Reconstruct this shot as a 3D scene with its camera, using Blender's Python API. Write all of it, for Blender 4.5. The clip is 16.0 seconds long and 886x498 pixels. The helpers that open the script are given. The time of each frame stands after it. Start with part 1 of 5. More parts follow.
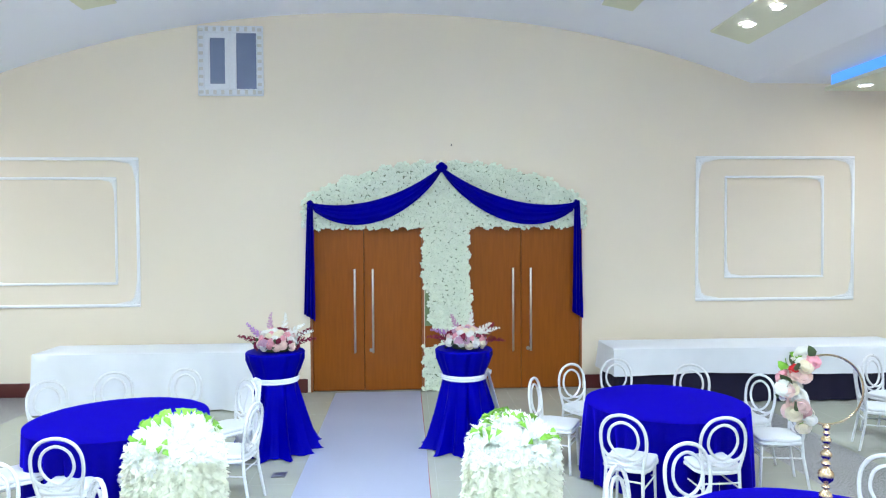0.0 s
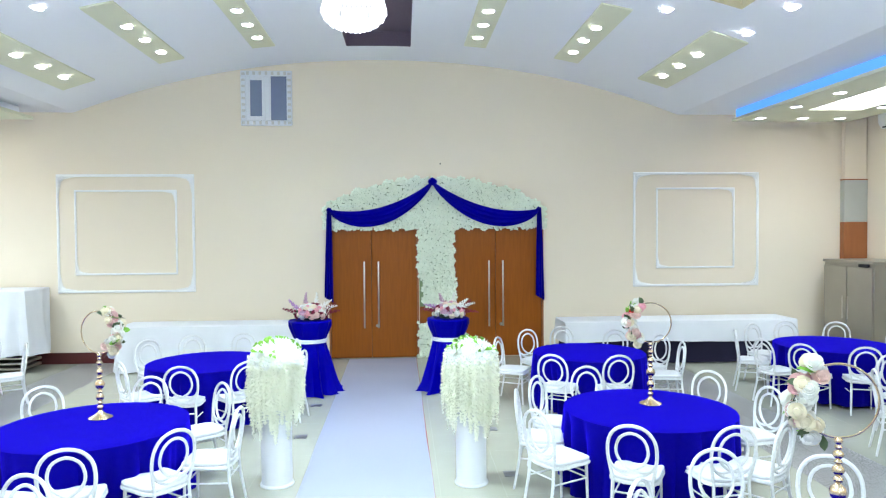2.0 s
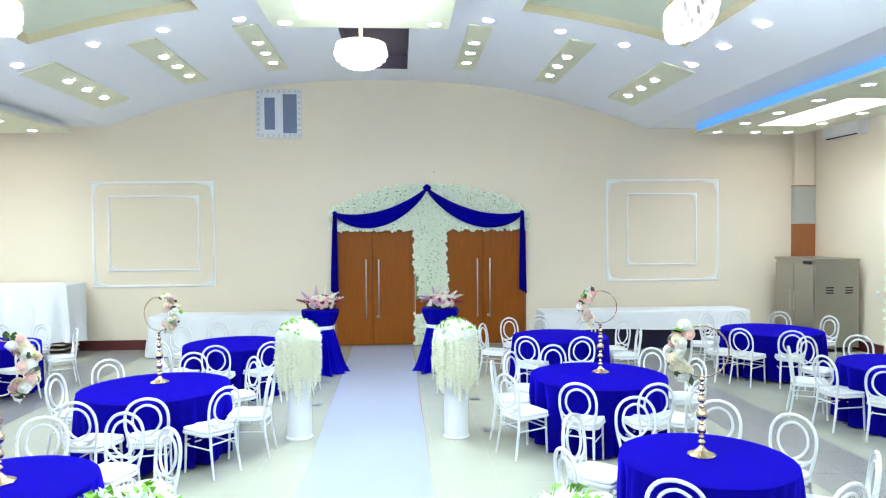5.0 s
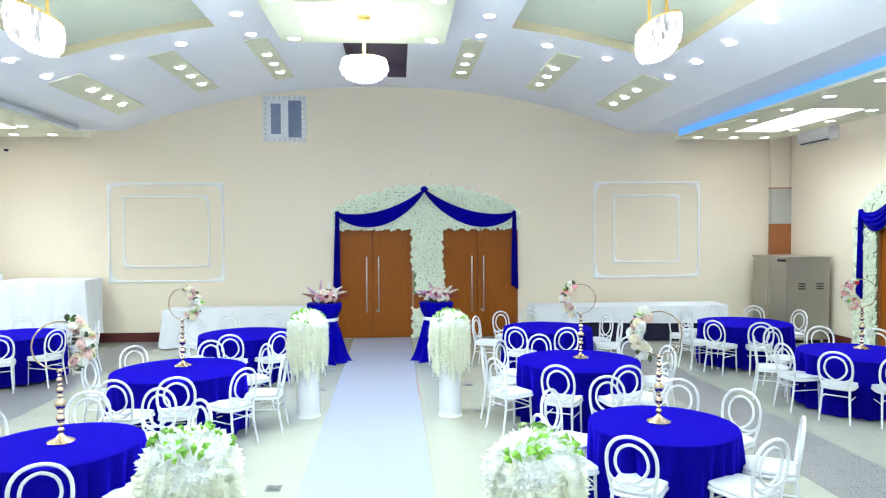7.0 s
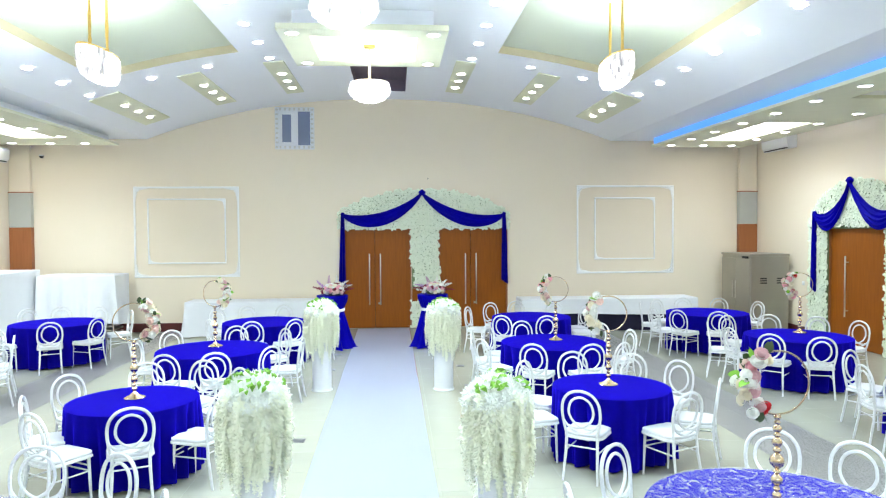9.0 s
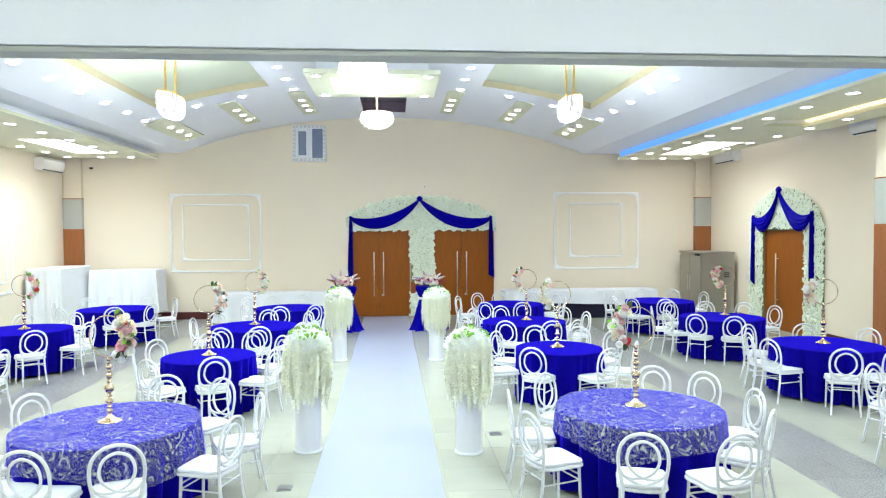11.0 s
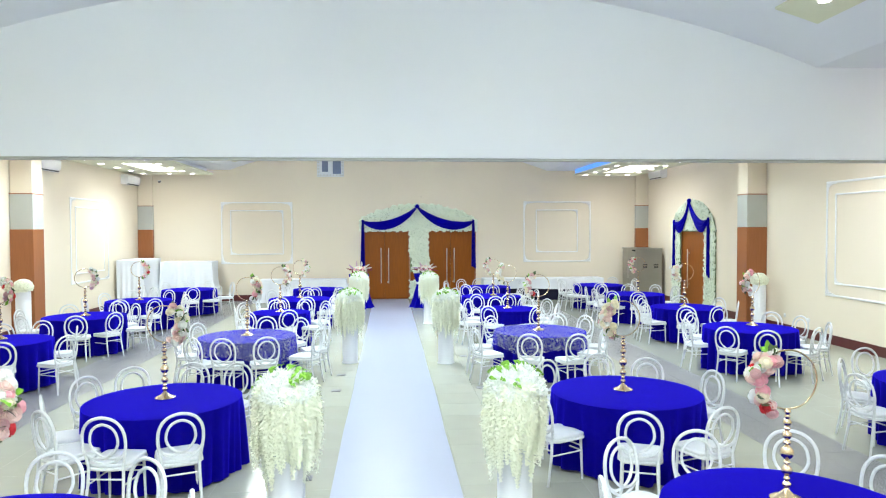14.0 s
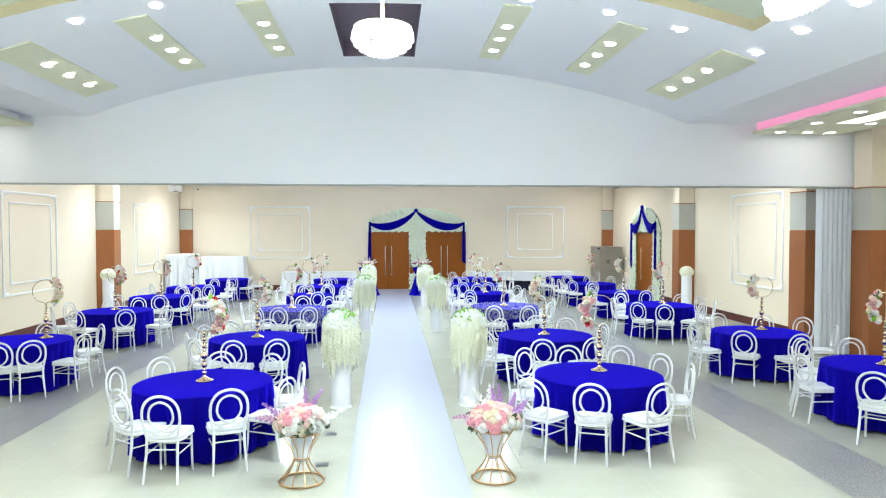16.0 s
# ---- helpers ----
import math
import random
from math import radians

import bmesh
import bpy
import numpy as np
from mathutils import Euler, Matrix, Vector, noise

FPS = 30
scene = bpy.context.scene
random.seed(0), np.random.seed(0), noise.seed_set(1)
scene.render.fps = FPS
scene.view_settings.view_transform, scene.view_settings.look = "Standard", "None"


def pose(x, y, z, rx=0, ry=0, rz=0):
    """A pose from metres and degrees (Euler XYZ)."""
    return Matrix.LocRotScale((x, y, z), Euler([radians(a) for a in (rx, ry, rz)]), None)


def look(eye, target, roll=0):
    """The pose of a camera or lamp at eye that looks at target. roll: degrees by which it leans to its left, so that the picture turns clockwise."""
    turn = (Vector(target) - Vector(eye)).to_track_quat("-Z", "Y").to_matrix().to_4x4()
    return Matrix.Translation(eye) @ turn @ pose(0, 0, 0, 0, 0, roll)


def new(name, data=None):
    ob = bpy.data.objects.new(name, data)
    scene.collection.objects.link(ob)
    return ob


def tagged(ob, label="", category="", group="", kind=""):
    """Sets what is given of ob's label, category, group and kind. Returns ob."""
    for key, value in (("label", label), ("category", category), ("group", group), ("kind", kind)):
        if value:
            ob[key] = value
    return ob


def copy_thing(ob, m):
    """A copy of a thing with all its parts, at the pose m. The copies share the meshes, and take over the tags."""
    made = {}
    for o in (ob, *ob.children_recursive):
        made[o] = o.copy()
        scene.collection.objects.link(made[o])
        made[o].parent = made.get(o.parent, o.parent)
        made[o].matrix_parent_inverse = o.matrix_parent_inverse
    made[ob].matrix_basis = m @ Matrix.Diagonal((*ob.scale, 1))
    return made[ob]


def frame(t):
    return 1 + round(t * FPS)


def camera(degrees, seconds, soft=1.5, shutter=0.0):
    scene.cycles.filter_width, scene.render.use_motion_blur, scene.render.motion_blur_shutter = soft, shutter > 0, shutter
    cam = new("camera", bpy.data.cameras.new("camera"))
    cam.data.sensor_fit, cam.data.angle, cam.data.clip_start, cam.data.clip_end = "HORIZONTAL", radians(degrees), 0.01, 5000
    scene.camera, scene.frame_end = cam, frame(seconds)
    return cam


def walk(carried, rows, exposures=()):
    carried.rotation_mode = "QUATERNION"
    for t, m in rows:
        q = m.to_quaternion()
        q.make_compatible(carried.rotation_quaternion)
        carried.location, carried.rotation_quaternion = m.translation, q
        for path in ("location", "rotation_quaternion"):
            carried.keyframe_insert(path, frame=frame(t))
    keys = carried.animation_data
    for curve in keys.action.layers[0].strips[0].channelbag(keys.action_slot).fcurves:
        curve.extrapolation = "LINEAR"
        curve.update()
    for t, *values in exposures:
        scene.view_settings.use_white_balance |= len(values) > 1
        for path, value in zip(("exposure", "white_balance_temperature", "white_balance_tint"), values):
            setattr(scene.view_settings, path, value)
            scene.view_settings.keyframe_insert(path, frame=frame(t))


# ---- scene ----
# camera and walk
cam = camera(66.5, 16.0, 1.15)
PATH = [
    (0, (0.973, -9.834, 2.321), (1.074, -7.837, 2.27), -0.3),
    (0.5, (0.904, -10.552, 2.31), (1.019, -8.556, 2.26), -0.4),
    (1, (0.907, -11.285, 2.317), (1.023, -9.29, 2.265), -0.4),
    (1.5, (0.903, -11.98, 2.319), (1.019, -9.984, 2.267), -0.4),
    (2, (0.904, -12.478, 2.328), (1.022, -10.482, 2.277), -0.4),
    (2.5, (0.902, -12.906, 2.339), (1.022, -10.91, 2.288), -0.4),
    (3, (0.908, -13.196, 2.34), (1.029, -11.201, 2.291), -0.5),
    (3.5, (0.915, -13.437, 2.351), (1.036, -11.442, 2.302), -0.5),
    (4, (0.914, -13.606, 2.347), (1.037, -11.611, 2.299), -0.4),
    (4.5, (0.904, -13.803, 2.356), (1.029, -11.808, 2.305), -0.4),
    (7, (0.864, -14.806, 2.351), (0.998, -12.812, 2.296), -0.3),
    (7.5, (0.858, -15.106, 2.366), (0.994, -13.112, 2.308), -0.3),
    (8, (0.851, -15.413, 2.359), (0.987, -13.418, 2.302), -0.3),
    (8.5, (0.839, -15.812, 2.372), (0.977, -13.817, 2.313), -0.3),
    (9, (0.83, -16.229, 2.374), (0.968, -14.235, 2.315), -0.3),
    (11.5, (0.73, -19.454, 2.409), (0.875, -17.46, 2.351), -0.3),
    (12, (0.708, -20.249, 2.413), (0.854, -18.255, 2.355), -0.3),
    (12.5, (0.685, -21.203, 2.42), (0.83, -19.209, 2.363), -0.3),
    (13, (0.654, -22.107, 2.396), (0.8, -20.113, 2.338), -0.3),
    (13.5, (0.624, -22.947, 2.417), (0.771, -20.953, 2.36), -0.3),
    (14, (0.576, -23.694, 2.413), (0.726, -21.701, 2.357), -0.2),
    (14.5, (0.585, -24.69, 2.473), (0.73, -22.697, 2.414), -0.2),
    (15, (0.547, -25.647, 2.48), (0.695, -23.653, 2.422), -0.1),
    (15.5, (0.504, -26.786, 2.482), (0.654, -24.793, 2.425), -0.1),
    (16, (0.46, -27.868, 2.48), (0.611, -25.875, 2.421), -0.0),
]
walk(cam, [(t, look(eye, target, roll)) for t, eye, target, roll in PATH],
     [(0.0, 0.64, 5850, 15), (2.5, 0.62, 6050, 13), (7.0, 0.6, 6150, 12), (11.5, 0.57, 6400, 13), (16.0, 0.55, 6350, 14)])

# ---- world and exposure ----
world = bpy.data.worlds.new("world")
scene.world = world
world.use_nodes = True
world.node_tree.nodes["Background"].inputs[0].default_value = (0.5, 0.55, 0.65, 1)
world.node_tree.nodes["Background"].inputs[1].default_value = 0.05


def lamp(name, kind, place, watts, colour=(1, 1, 1), size=0.5, size_y=None, spread=180):
    data = bpy.data.lights.new(name, kind)
    data.energy, data.color = watts, colour
    if kind == "AREA":
        data.shape = "RECTANGLE"
        data.size, data.size_y = size, size_y or size
        data.spread = radians(spread)
    else:
        data.shadow_soft_size = size
    ob = new(name, data)
    ob.location = place
    return ob


# the chandeliers, the lit panels over the aisle and the trays of the side soffits, all but one lit
COOL = (0.8, 0.98, 1.0)
ZONES = (0.0, -15.1)
for zy in ZONES:
    gain = 1.0 if zy == 0 else 1.28
    lamp("panel_light", "AREA", (0.4, zy - 5.7, 5.08), 105, COOL, 1.9, 1.5, 160)
    lamp("panel_light", "AREA", (0.4, zy - 10.2, 5.08), 105, COOL, 1.9, 1.5, 160)
    for x in (-6.6, 8.07):
        lamp("tray_light", "AREA", (x, zy - 2.9, 4.4), 56 if x < 0 else 38, COOL, 0.6, 2.2, 130)
        # the east one near the doors is added light under a tray without glow
        lamp("tray_light", "AREA", (x, zy - 7.9, 4.4), 56 if x < 0 else 30, COOL, 0.6, 2.2, 130)
    if zy == 0:
        lamp("tray_light", "AREA", (8.07, zy - 12.4, 4.4), 36, COOL, 0.6, 2.0, 130)
    for x in (-2.9, 3.75):
        lamp("downlight_row", "AREA", (x, zy - 13.1, 4.45), 75 if zy == 0 else 45, COOL, 3.2, 0.2, 150)
    for x, y, z in ((0.44, -5.7, 4.45), (-2.75, -7.7, 4.3), (3.62, -7.7, 4.3), (0.36, -9.8, 4.42)):
        lamp("chandelier_light", "POINT", (x, zy + y, z - 0.05), (105 if abs(x) < 1 else 185) * gain, (0.85, 0.99, 0.97), 0.24)


# ---- materials ----
def material(name, colour, rough=0.6, metal=0.0, vary=0.06, scale=4.0, bump=0.0, bump_scale=60.0, tone=None, rand=0.0, sheen=0.0, emit=None, coat=0.0, spec=0.5):
    mat = bpy.data.materials.new(name)
    mat.use_nodes = True
    nt = mat.node_tree
    b = nt.nodes["Principled BSDF"]
    b.inputs["Roughness"].default_value = rough
    b.inputs["Metallic"].default_value = metal
    b.inputs["Sheen Weight"].default_value = sheen
    b.inputs["Coat Weight"].default_value = coat
    b.inputs["Specular IOR Level"].default_value = spec
    tc = nt.nodes.new("ShaderNodeTexCoord")
    n1 = nt.nodes.new("ShaderNodeTexNoise")
    n1.inputs["Scale"].default_value, n1.inputs["Detail"].default_value = scale, 6
    nt.links.new(tc.outputs["Object"], n1.inputs["Vector"])
    ramp = nt.nodes.new("ShaderNodeMix")
    ramp.data_type = "RGBA"
    low = tone or tuple(c * (1 - vary) for c in colour)
    high = tuple(min(1, c * (1 + vary * 0.5)) for c in colour)
    ramp.inputs[6].default_value, ramp.inputs[7].default_value = (*low, 1), (*high, 1)
    nt.links.new(n1.outputs[0], ramp.inputs[0])
    out = ramp.outputs[2]
    if rand:
        info = nt.nodes.new("ShaderNodeObjectInfo")
        hsv = nt.nodes.new("ShaderNodeHueSaturation")
        mr = nt.nodes.new("ShaderNodeMapRange")
        mr.inputs[3].default_value, mr.inputs[4].default_value = 1 - rand, 1 + rand
        nt.links.new(info.outputs["Random"], mr.inputs[0])
        nt.links.new(mr.outputs[0], hsv.inputs["Value"])
        nt.links.new(out, hsv.inputs["Color"])
        out = hsv.outputs[0]
    nt.links.new(out, b.inputs["Base Color"])
    n2 = nt.nodes.new("ShaderNodeTexNoise")
    n2.inputs["Scale"].default_value, n2.inputs["Detail"].default_value = bump_scale, 4
    nt.links.new(tc.outputs["Object"], n2.inputs["Vector"])
    rr = nt.nodes.new("ShaderNodeMapRange")
    rr.inputs[3].default_value, rr.inputs[4].default_value = max(0.02, rough - 0.08), min(1, rough + 0.08)
    nt.links.new(n2.outputs[0], rr.inputs[0])
    nt.links.new(rr.outputs[0], b.inputs["Roughness"])
    if bump:
        bp = nt.nodes.new("ShaderNodeBump")
        bp.inputs["Strength"].default_value, bp.inputs["Distance"].default_value = bump, 0.01
        nt.links.new(n2.outputs[0], bp.inputs["Height"])
        nt.links.new(bp.outputs[0], b.inputs["Normal"])
    if emit:
        b.inputs["Emission Color"].default_value = (*emit[0], 1)
        b.inputs["Emission Strength"].default_value = emit[1]
    return mat


def petal(name, colour, vary=0.14, through_light=0.38):
    """Thin petals: light passes through them."""
    mat = material(name, colour, 0.6, vary=vary, scale=28)
    nt = mat.node_tree
    b = nt.nodes["Principled BSDF"]
    tr = nt.nodes.new("ShaderNodeBsdfTranslucent")
    mix = nt.nodes.new("ShaderNodeMixShader")
    mix.inputs[0].default_value = through_light
    nt.links.new(b.inputs["Base Color"].links[0].from_socket, tr.inputs["Color"])
    nt.links.new(b.outputs[0], mix.inputs[1])
    nt.links.new(tr.outputs[0], mix.inputs[2])
    nt.links.new(mix.outputs[0], nt.nodes["Material Output"].inputs["Surface"])
    return mat


def wood(name, dark, light, rough=0.38):
    mat = material(name, light, rough, tone=dark, scale=3.0, bump=0.05, bump_scale=80, spec=0.25)
    nt = mat.node_tree
    noise_node = [n for n in nt.nodes if n.type == "TEX_NOISE"][0]
    mp = nt.nodes.new("ShaderNodeMapping")
    mp.inputs["Scale"].default_value = (9, 9, 0.7)
    tc = [n for n in nt.nodes if n.type == "TEX_COORD"][0]
    nt.links.new(tc.outputs["Object"], mp.inputs["Vector"])
    nt.links.new(mp.outputs[0], noise_node.inputs["Vector"])
    return mat


M_WALL = material("wall_paint", (0.79, 0.7, 0.56), 0.62, vary=0.05, scale=0.7, bump=0.04, bump_scale=120)
M_CEIL = material("ceiling_paint", (0.86, 0.88, 0.95), 0.7, vary=0.03, scale=0.6, bump=0.02)
M_BULK = material("partition_paint", (0.86, 0.89, 0.93), 0.55, vary=0.03, scale=0.8, bump=0.02)
M_PALE = material("pale_lime_paint", (0.74, 0.75, 0.58), 0.6, vary=0.05)
M_COFFER = material("coffer_paint", (0.66, 0.7, 0.58), 0.65, vary=0.04, scale=0.6)
M_BEIGE_TRIM = material("coffer_edge_paint", (0.6, 0.53, 0.36), 0.6)
M_COLUMN = material("white_column_paint", (0.74, 0.75, 0.78), 0.4, vary=0.05, scale=3)
M_WHITE = material("white_plaster", (0.88, 0.885, 0.88), 0.45, vary=0.04, bump=0.05)
M_CHAIR = material("white_lacquer", (0.72, 0.73, 0.75), 0.28, vary=0.04, scale=6, coat=0.2)
M_PAD = material("white_seat_pad", (0.7, 0.71, 0.74), 0.5, vary=0.05, scale=12, bump=0.1, bump_scale=300)
M_BLUE = material("royal_blue_cloth", (0.003, 0.001, 0.22), 0.8, vary=0.3, scale=5, bump=0.2, bump_scale=700, spec=0.04, sheen=0.85)
M_BLUE.node_tree.nodes["Principled BSDF"].inputs["Sheen Tint"].default_value = (0.02, 0.005, 1.0, 1)
M_BLUE.node_tree.nodes["Principled BSDF"].inputs["Sheen Roughness"].default_value = 0.45
M_SATIN = material("royal_blue_satin", (0.002, 0.0005, 0.3), 0.5, vary=0.3, scale=5, bump=0.1, bump_scale=200, spec=0.04)
M_NAVY = material("dark_navy_cloth", (0.005, 0.003, 0.025), 0.9, vary=0.3, bump=0.1, bump_scale=400)
M_LINEN = material("white_linen", (0.74, 0.76, 0.8), 0.75, vary=0.05, scale=5, bump=0.12, bump_scale=400, sheen=0.1)
M_SASH = material("white_satin", (0.8, 0.82, 0.88), 0.4, vary=0.06, scale=10)
M_DOOR = wood("door_veneer", (0.2, 0.052, 0.003), (0.31, 0.088, 0.005))
M_PILWOOD = wood("pilaster_veneer", (0.27, 0.095, 0.035), (0.36, 0.135, 0.05))
M_MAROON = material("maroon_skirting", (0.1, 0.018, 0.016), 0.4, vary=0.2)
M_GREYPANEL = material("grey_panel", (0.46, 0.47, 0.43), 0.45, vary=0.05)
M_STEEL = material("brushed_steel", (0.62, 0.6, 0.56), 0.32, 1.0, vary=0.08, scale=8)
M_OVEN = material("stainless_cabinet", (0.42, 0.4, 0.35), 0.42, 0.85, vary=0.12, scale=2)
M_DARK = material("dark_gap", (0.02, 0.02, 0.022), 0.7)
M_VENT = material("dark_vent_board", (0.16, 0.12, 0.17), 0.7, vary=0.35, scale=40, bump=0.4, bump_scale=60)
M_GOLD = material("champagne_gold", (0.78, 0.62, 0.42), 0.2, 1.0, vary=0.1)
M_COPPER = material("copper_gold_wire", (0.72, 0.46, 0.24), 0.3, 1.0, vary=0.1)
M_YGOLD = material("yellow_gold", (0.85, 0.6, 0.18), 0.3, 0.9, vary=0.1)
M_CARPET = material("white_runner", (0.37, 0.4, 0.53), 0.34, spec=0.3, vary=0.05, scale=0.9, bump_scale=500)
M_RED = material("red_carpet", (0.3, 0.015, 0.03), 0.9, vary=0.2)
M_PETAL = petal("white_petals", (0.88, 0.97, 0.79), 0.15, 0.12)
M_BACKING = material("sage_backing", (0.2, 0.28, 0.14), 0.8, vary=0.3, scale=30)
M_WISTERIA = petal("cream_white_petals", (0.98, 1.0, 0.86), 0.08, 0.5)
M_CROWN = petal("snow_white_petals", (0.96, 0.98, 0.94), 0.05, 0.42)
M_LEAF = material("fresh_green_leaves", (0.22, 0.5, 0.04), 0.5, vary=0.5, scale=20)
M_DLEAF = material("dark_green_leaves", (0.06, 0.1, 0.035), 0.5, vary=0.4, scale=20)
M_GLOW = material("lit_lens", (1, 1, 1), 0.5, emit=((1.0, 0.98, 0.95), 14))
M_PANELGLOW = material("lit_panel", (0.9, 0.92, 0.9), 0.5, emit=((0.96, 1.0, 0.97), 1.0))
M_TRAYGLOW = material("lit_tray", (0.95, 0.95, 0.95), 0.5, emit=((1.0, 1.0, 1.0), 4))
M_COVE = material("pink_cove_strip", (0.6, 0.3, 0.4), 0.5, emit=((1.0, 0.32, 0.55), 0.4))
M_WARM = material("warm_light_strip", (0.8, 0.7, 0.4), 0.5, emit=((1.0, 0.8, 0.4), 1.2))
M_COVEBLUE = material("blue_cove_strip", (0.1, 0.25, 0.6), 0.5, emit=((0.1, 0.36, 1.0), 0.6))
M_CRYSTAL = material("lit_crystal", (0.3, 0.3, 0.31), 0.12, emit=((1.0, 0.985, 0.95), 2.4))
M_PLASTIC = material("white_appliance_plastic", (0.78, 0.78, 0.77), 0.4)
M_PVC = material("white_window_frame", (0.72, 0.74, 0.78), 0.4, vary=0.1, scale=30)
M_PANE = material("window_pane", (0.18, 0.22, 0.34), 0.12, vary=0.2, scale=2)
M_ACCORD = material("grey_folding_partition", (0.66, 0.7, 0.74), 0.35, vary=0.08, scale=9)
M_GROUT = material("grout", (0.42, 0.42, 0.36), 0.8)
M_TILE = material("cream_tile", (0.42, 0.425, 0.355), 0.2, spec=0.4, vary=0.1, scale=2.2, rand=0.04)
M_GTILE = material("grey_tile", (0.25, 0.245, 0.245), 0.28, spec=0.35, vary=0.08, scale=2.5, rand=0.04)
M_PLATE = material("floor_socket_plate", (0.22, 0.22, 0.24), 0.4, 0.6)
def crystal_glow():
    """Drops of uneven brightness."""
    nt = M_CRYSTAL.node_tree
    geo = nt.nodes.new("ShaderNodeNewGeometry")
    mr = nt.nodes.new("ShaderNodeMapRange")
    mr.inputs[3].default_value, mr.inputs[4].default_value = 0.12, 1.5
    nt.links.new(geo.outputs["Random Per Island"], mr.inputs[0])
    nt.links.new(mr.outputs[0], nt.nodes["Principled BSDF"].inputs["Emission Strength"])


crystal_glow()
BLOOMS = {n: petal(n + "_petals", c) for n, c in (
    ("white", (0.95, 0.95, 0.9)), ("cream", (0.93, 0.86, 0.68)), ("pink", (0.92, 0.48, 0.54)), ("blush", (0.95, 0.72, 0.66)),
    ("red", (0.7, 0.03, 0.04)), ("dusty", (0.72, 0.45, 0.46)), ("mauve", (0.66, 0.42, 0.56)), ("violet", (0.56, 0.3, 0.64)), ("wine", (0.26, 0.02, 0.06)))}


# ---- mesh tools ----
class Geo:
    """Collects vertices and faces."""

    def __init__(self):
        self.v, self.f = [], []

    def add(self, v, f):
        n = len(self.v)
        self.v += [tuple(p) for p in v]
        self.f += [tuple(i + n for i in q) for q in f]
        return self

    def box(self, x0, x1, y0, y1, z0, z1, b=0.0):
        if b <= 0:
            v = [(x, y, z) for z in (z0, z1) for y in (y0, y1) for x in (x0, x1)]
            return self.add(v, [(0, 2, 3, 1), (4, 5, 7, 6), (0, 1, 5, 4), (2, 6, 7, 3), (0, 4, 6, 2), (1, 3, 7, 5)])
        b = min(b, (x1 - x0) / 2.1, (y1 - y0) / 2.1, (z1 - z0) / 2.1)

        def ring(i, z):
            return [(x0 + i + b, y0 + i, z), (x1 - i - b, y0 + i, z), (x1 - i, y0 + i + b, z), (x1 - i, y1 - i - b, z),
                    (x1 - i - b, y1 - i, z), (x0 + i + b, y1 - i, z), (x0 + i, y1 - i - b, z), (x0 + i, y0 + i + b, z)]
        loops = [ring(b * 0.7, z0), ring(0, z0 + b), ring(0, z1 - b), ring(b * 0.7, z1)]
        return self.skin(loops, True, True)

    def skin(self, loops, cap0=False, cap1=False, closed=True):
        n = len(loops[0])
        v = [p for l in loops for p in l]
        f = []
        for i in range(len(loops) - 1):
            for j in range(n if closed else n - 1):
                k = (j + 1) % n
                f.append((i * n + j, i * n + k, (i + 1) * n + k, (i + 1) * n + j))
        if cap0:
            f.append(tuple(range(n - 1, -1, -1)))
        if cap1:
            f.append(tuple((len(loops) - 1) * n + j for j in range(n)))
        return self.add(v, f)

    def lathe(self, profile, n=16, at=(0, 0, 0), cap0=True, cap1=True):
        loops = [[(at[0] + r * math.cos(a), at[1] + r * math.sin(a), at[2] + z) for a in [2 * math.pi * j / n for j in range(n)]] for r, z in profile]
        return self.skin(loops, cap0, cap1)

    def tube(self, path, r, n=6, closed=False, flat=1.0):
        path = [Vector(p) for p in path]
        m = len(path)
        loops = []
        up = Vector((0, 1, 0))
        for i, p in enumerate(path):
            d = (path[(i + 1) % m] - path[i - 1]) if closed else (path[min(i + 1, m - 1)] - path[max(i - 1, 0)])
            d.normalize()
            side = d.cross(up)
            if side.length < 1e-4:
                side = d.cross(Vector((1, 0, 0)))
            side.normalize()
            nor = side.cross(d).normalized()
            rad = r[i] if isinstance(r, (list, tuple)) else r
            loops.append([p + side * rad * math.cos(a) + nor * rad * flat * math.sin(a) for a in [2 * math.pi * j / n for j in range(n)]])
        if closed:
            loops.append(loops[0])
        return self.skin(loops, not closed, not closed)

    def mesh(self, name, mat, smooth=True, mats=None, pick=None):
        me = bpy.data.meshes.new(name)
        me.from_pydata(self.v, [], self.f)
        for mm in mats or [mat]:
            me.materials.append(mm)
        if pick:
            me.polygons.foreach_set("material_index", [pick(i) for i in range(len(self.f))])
        if smooth:
            me.polygons.foreach_set("use_smooth", [True] * len(self.f))
            me.set_sharp_from_angle(angle=radians(42))
        me.update()
        return me


def spline(points, n=8, closed=False):
    """A smooth line through points."""
    pts = [Vector(p) for p in points]
    m = len(pts)
    out = []
    for i in range(m if closed else m - 1):
        a, b, c, d = (pts[(i + k) % m] if closed else pts[max(0, min(m - 1, i + k))] for k in (-1, 0, 1, 2))
        for s in range(n):
            t = s / n
            out.append(0.5 * (2 * b + (c - a) * t + (2 * a - 5 * b + 4 * c - d) * t * t + (3 * b - a - 3 * c + d) * t ** 3))
    if not closed:
        out.append(pts[-1])
    return out


def part(name, geo, mat, parent=None, label="", smooth=True, m=None):
    me = geo if isinstance(geo, bpy.types.Mesh) else geo.mesh(name, mat, smooth)
    ob = new(name, me)
    if parent is not None:
        ob.parent = parent
    if m is not None:
        ob.matrix_basis = m
    if label:
        tagged(ob, label)
    return ob


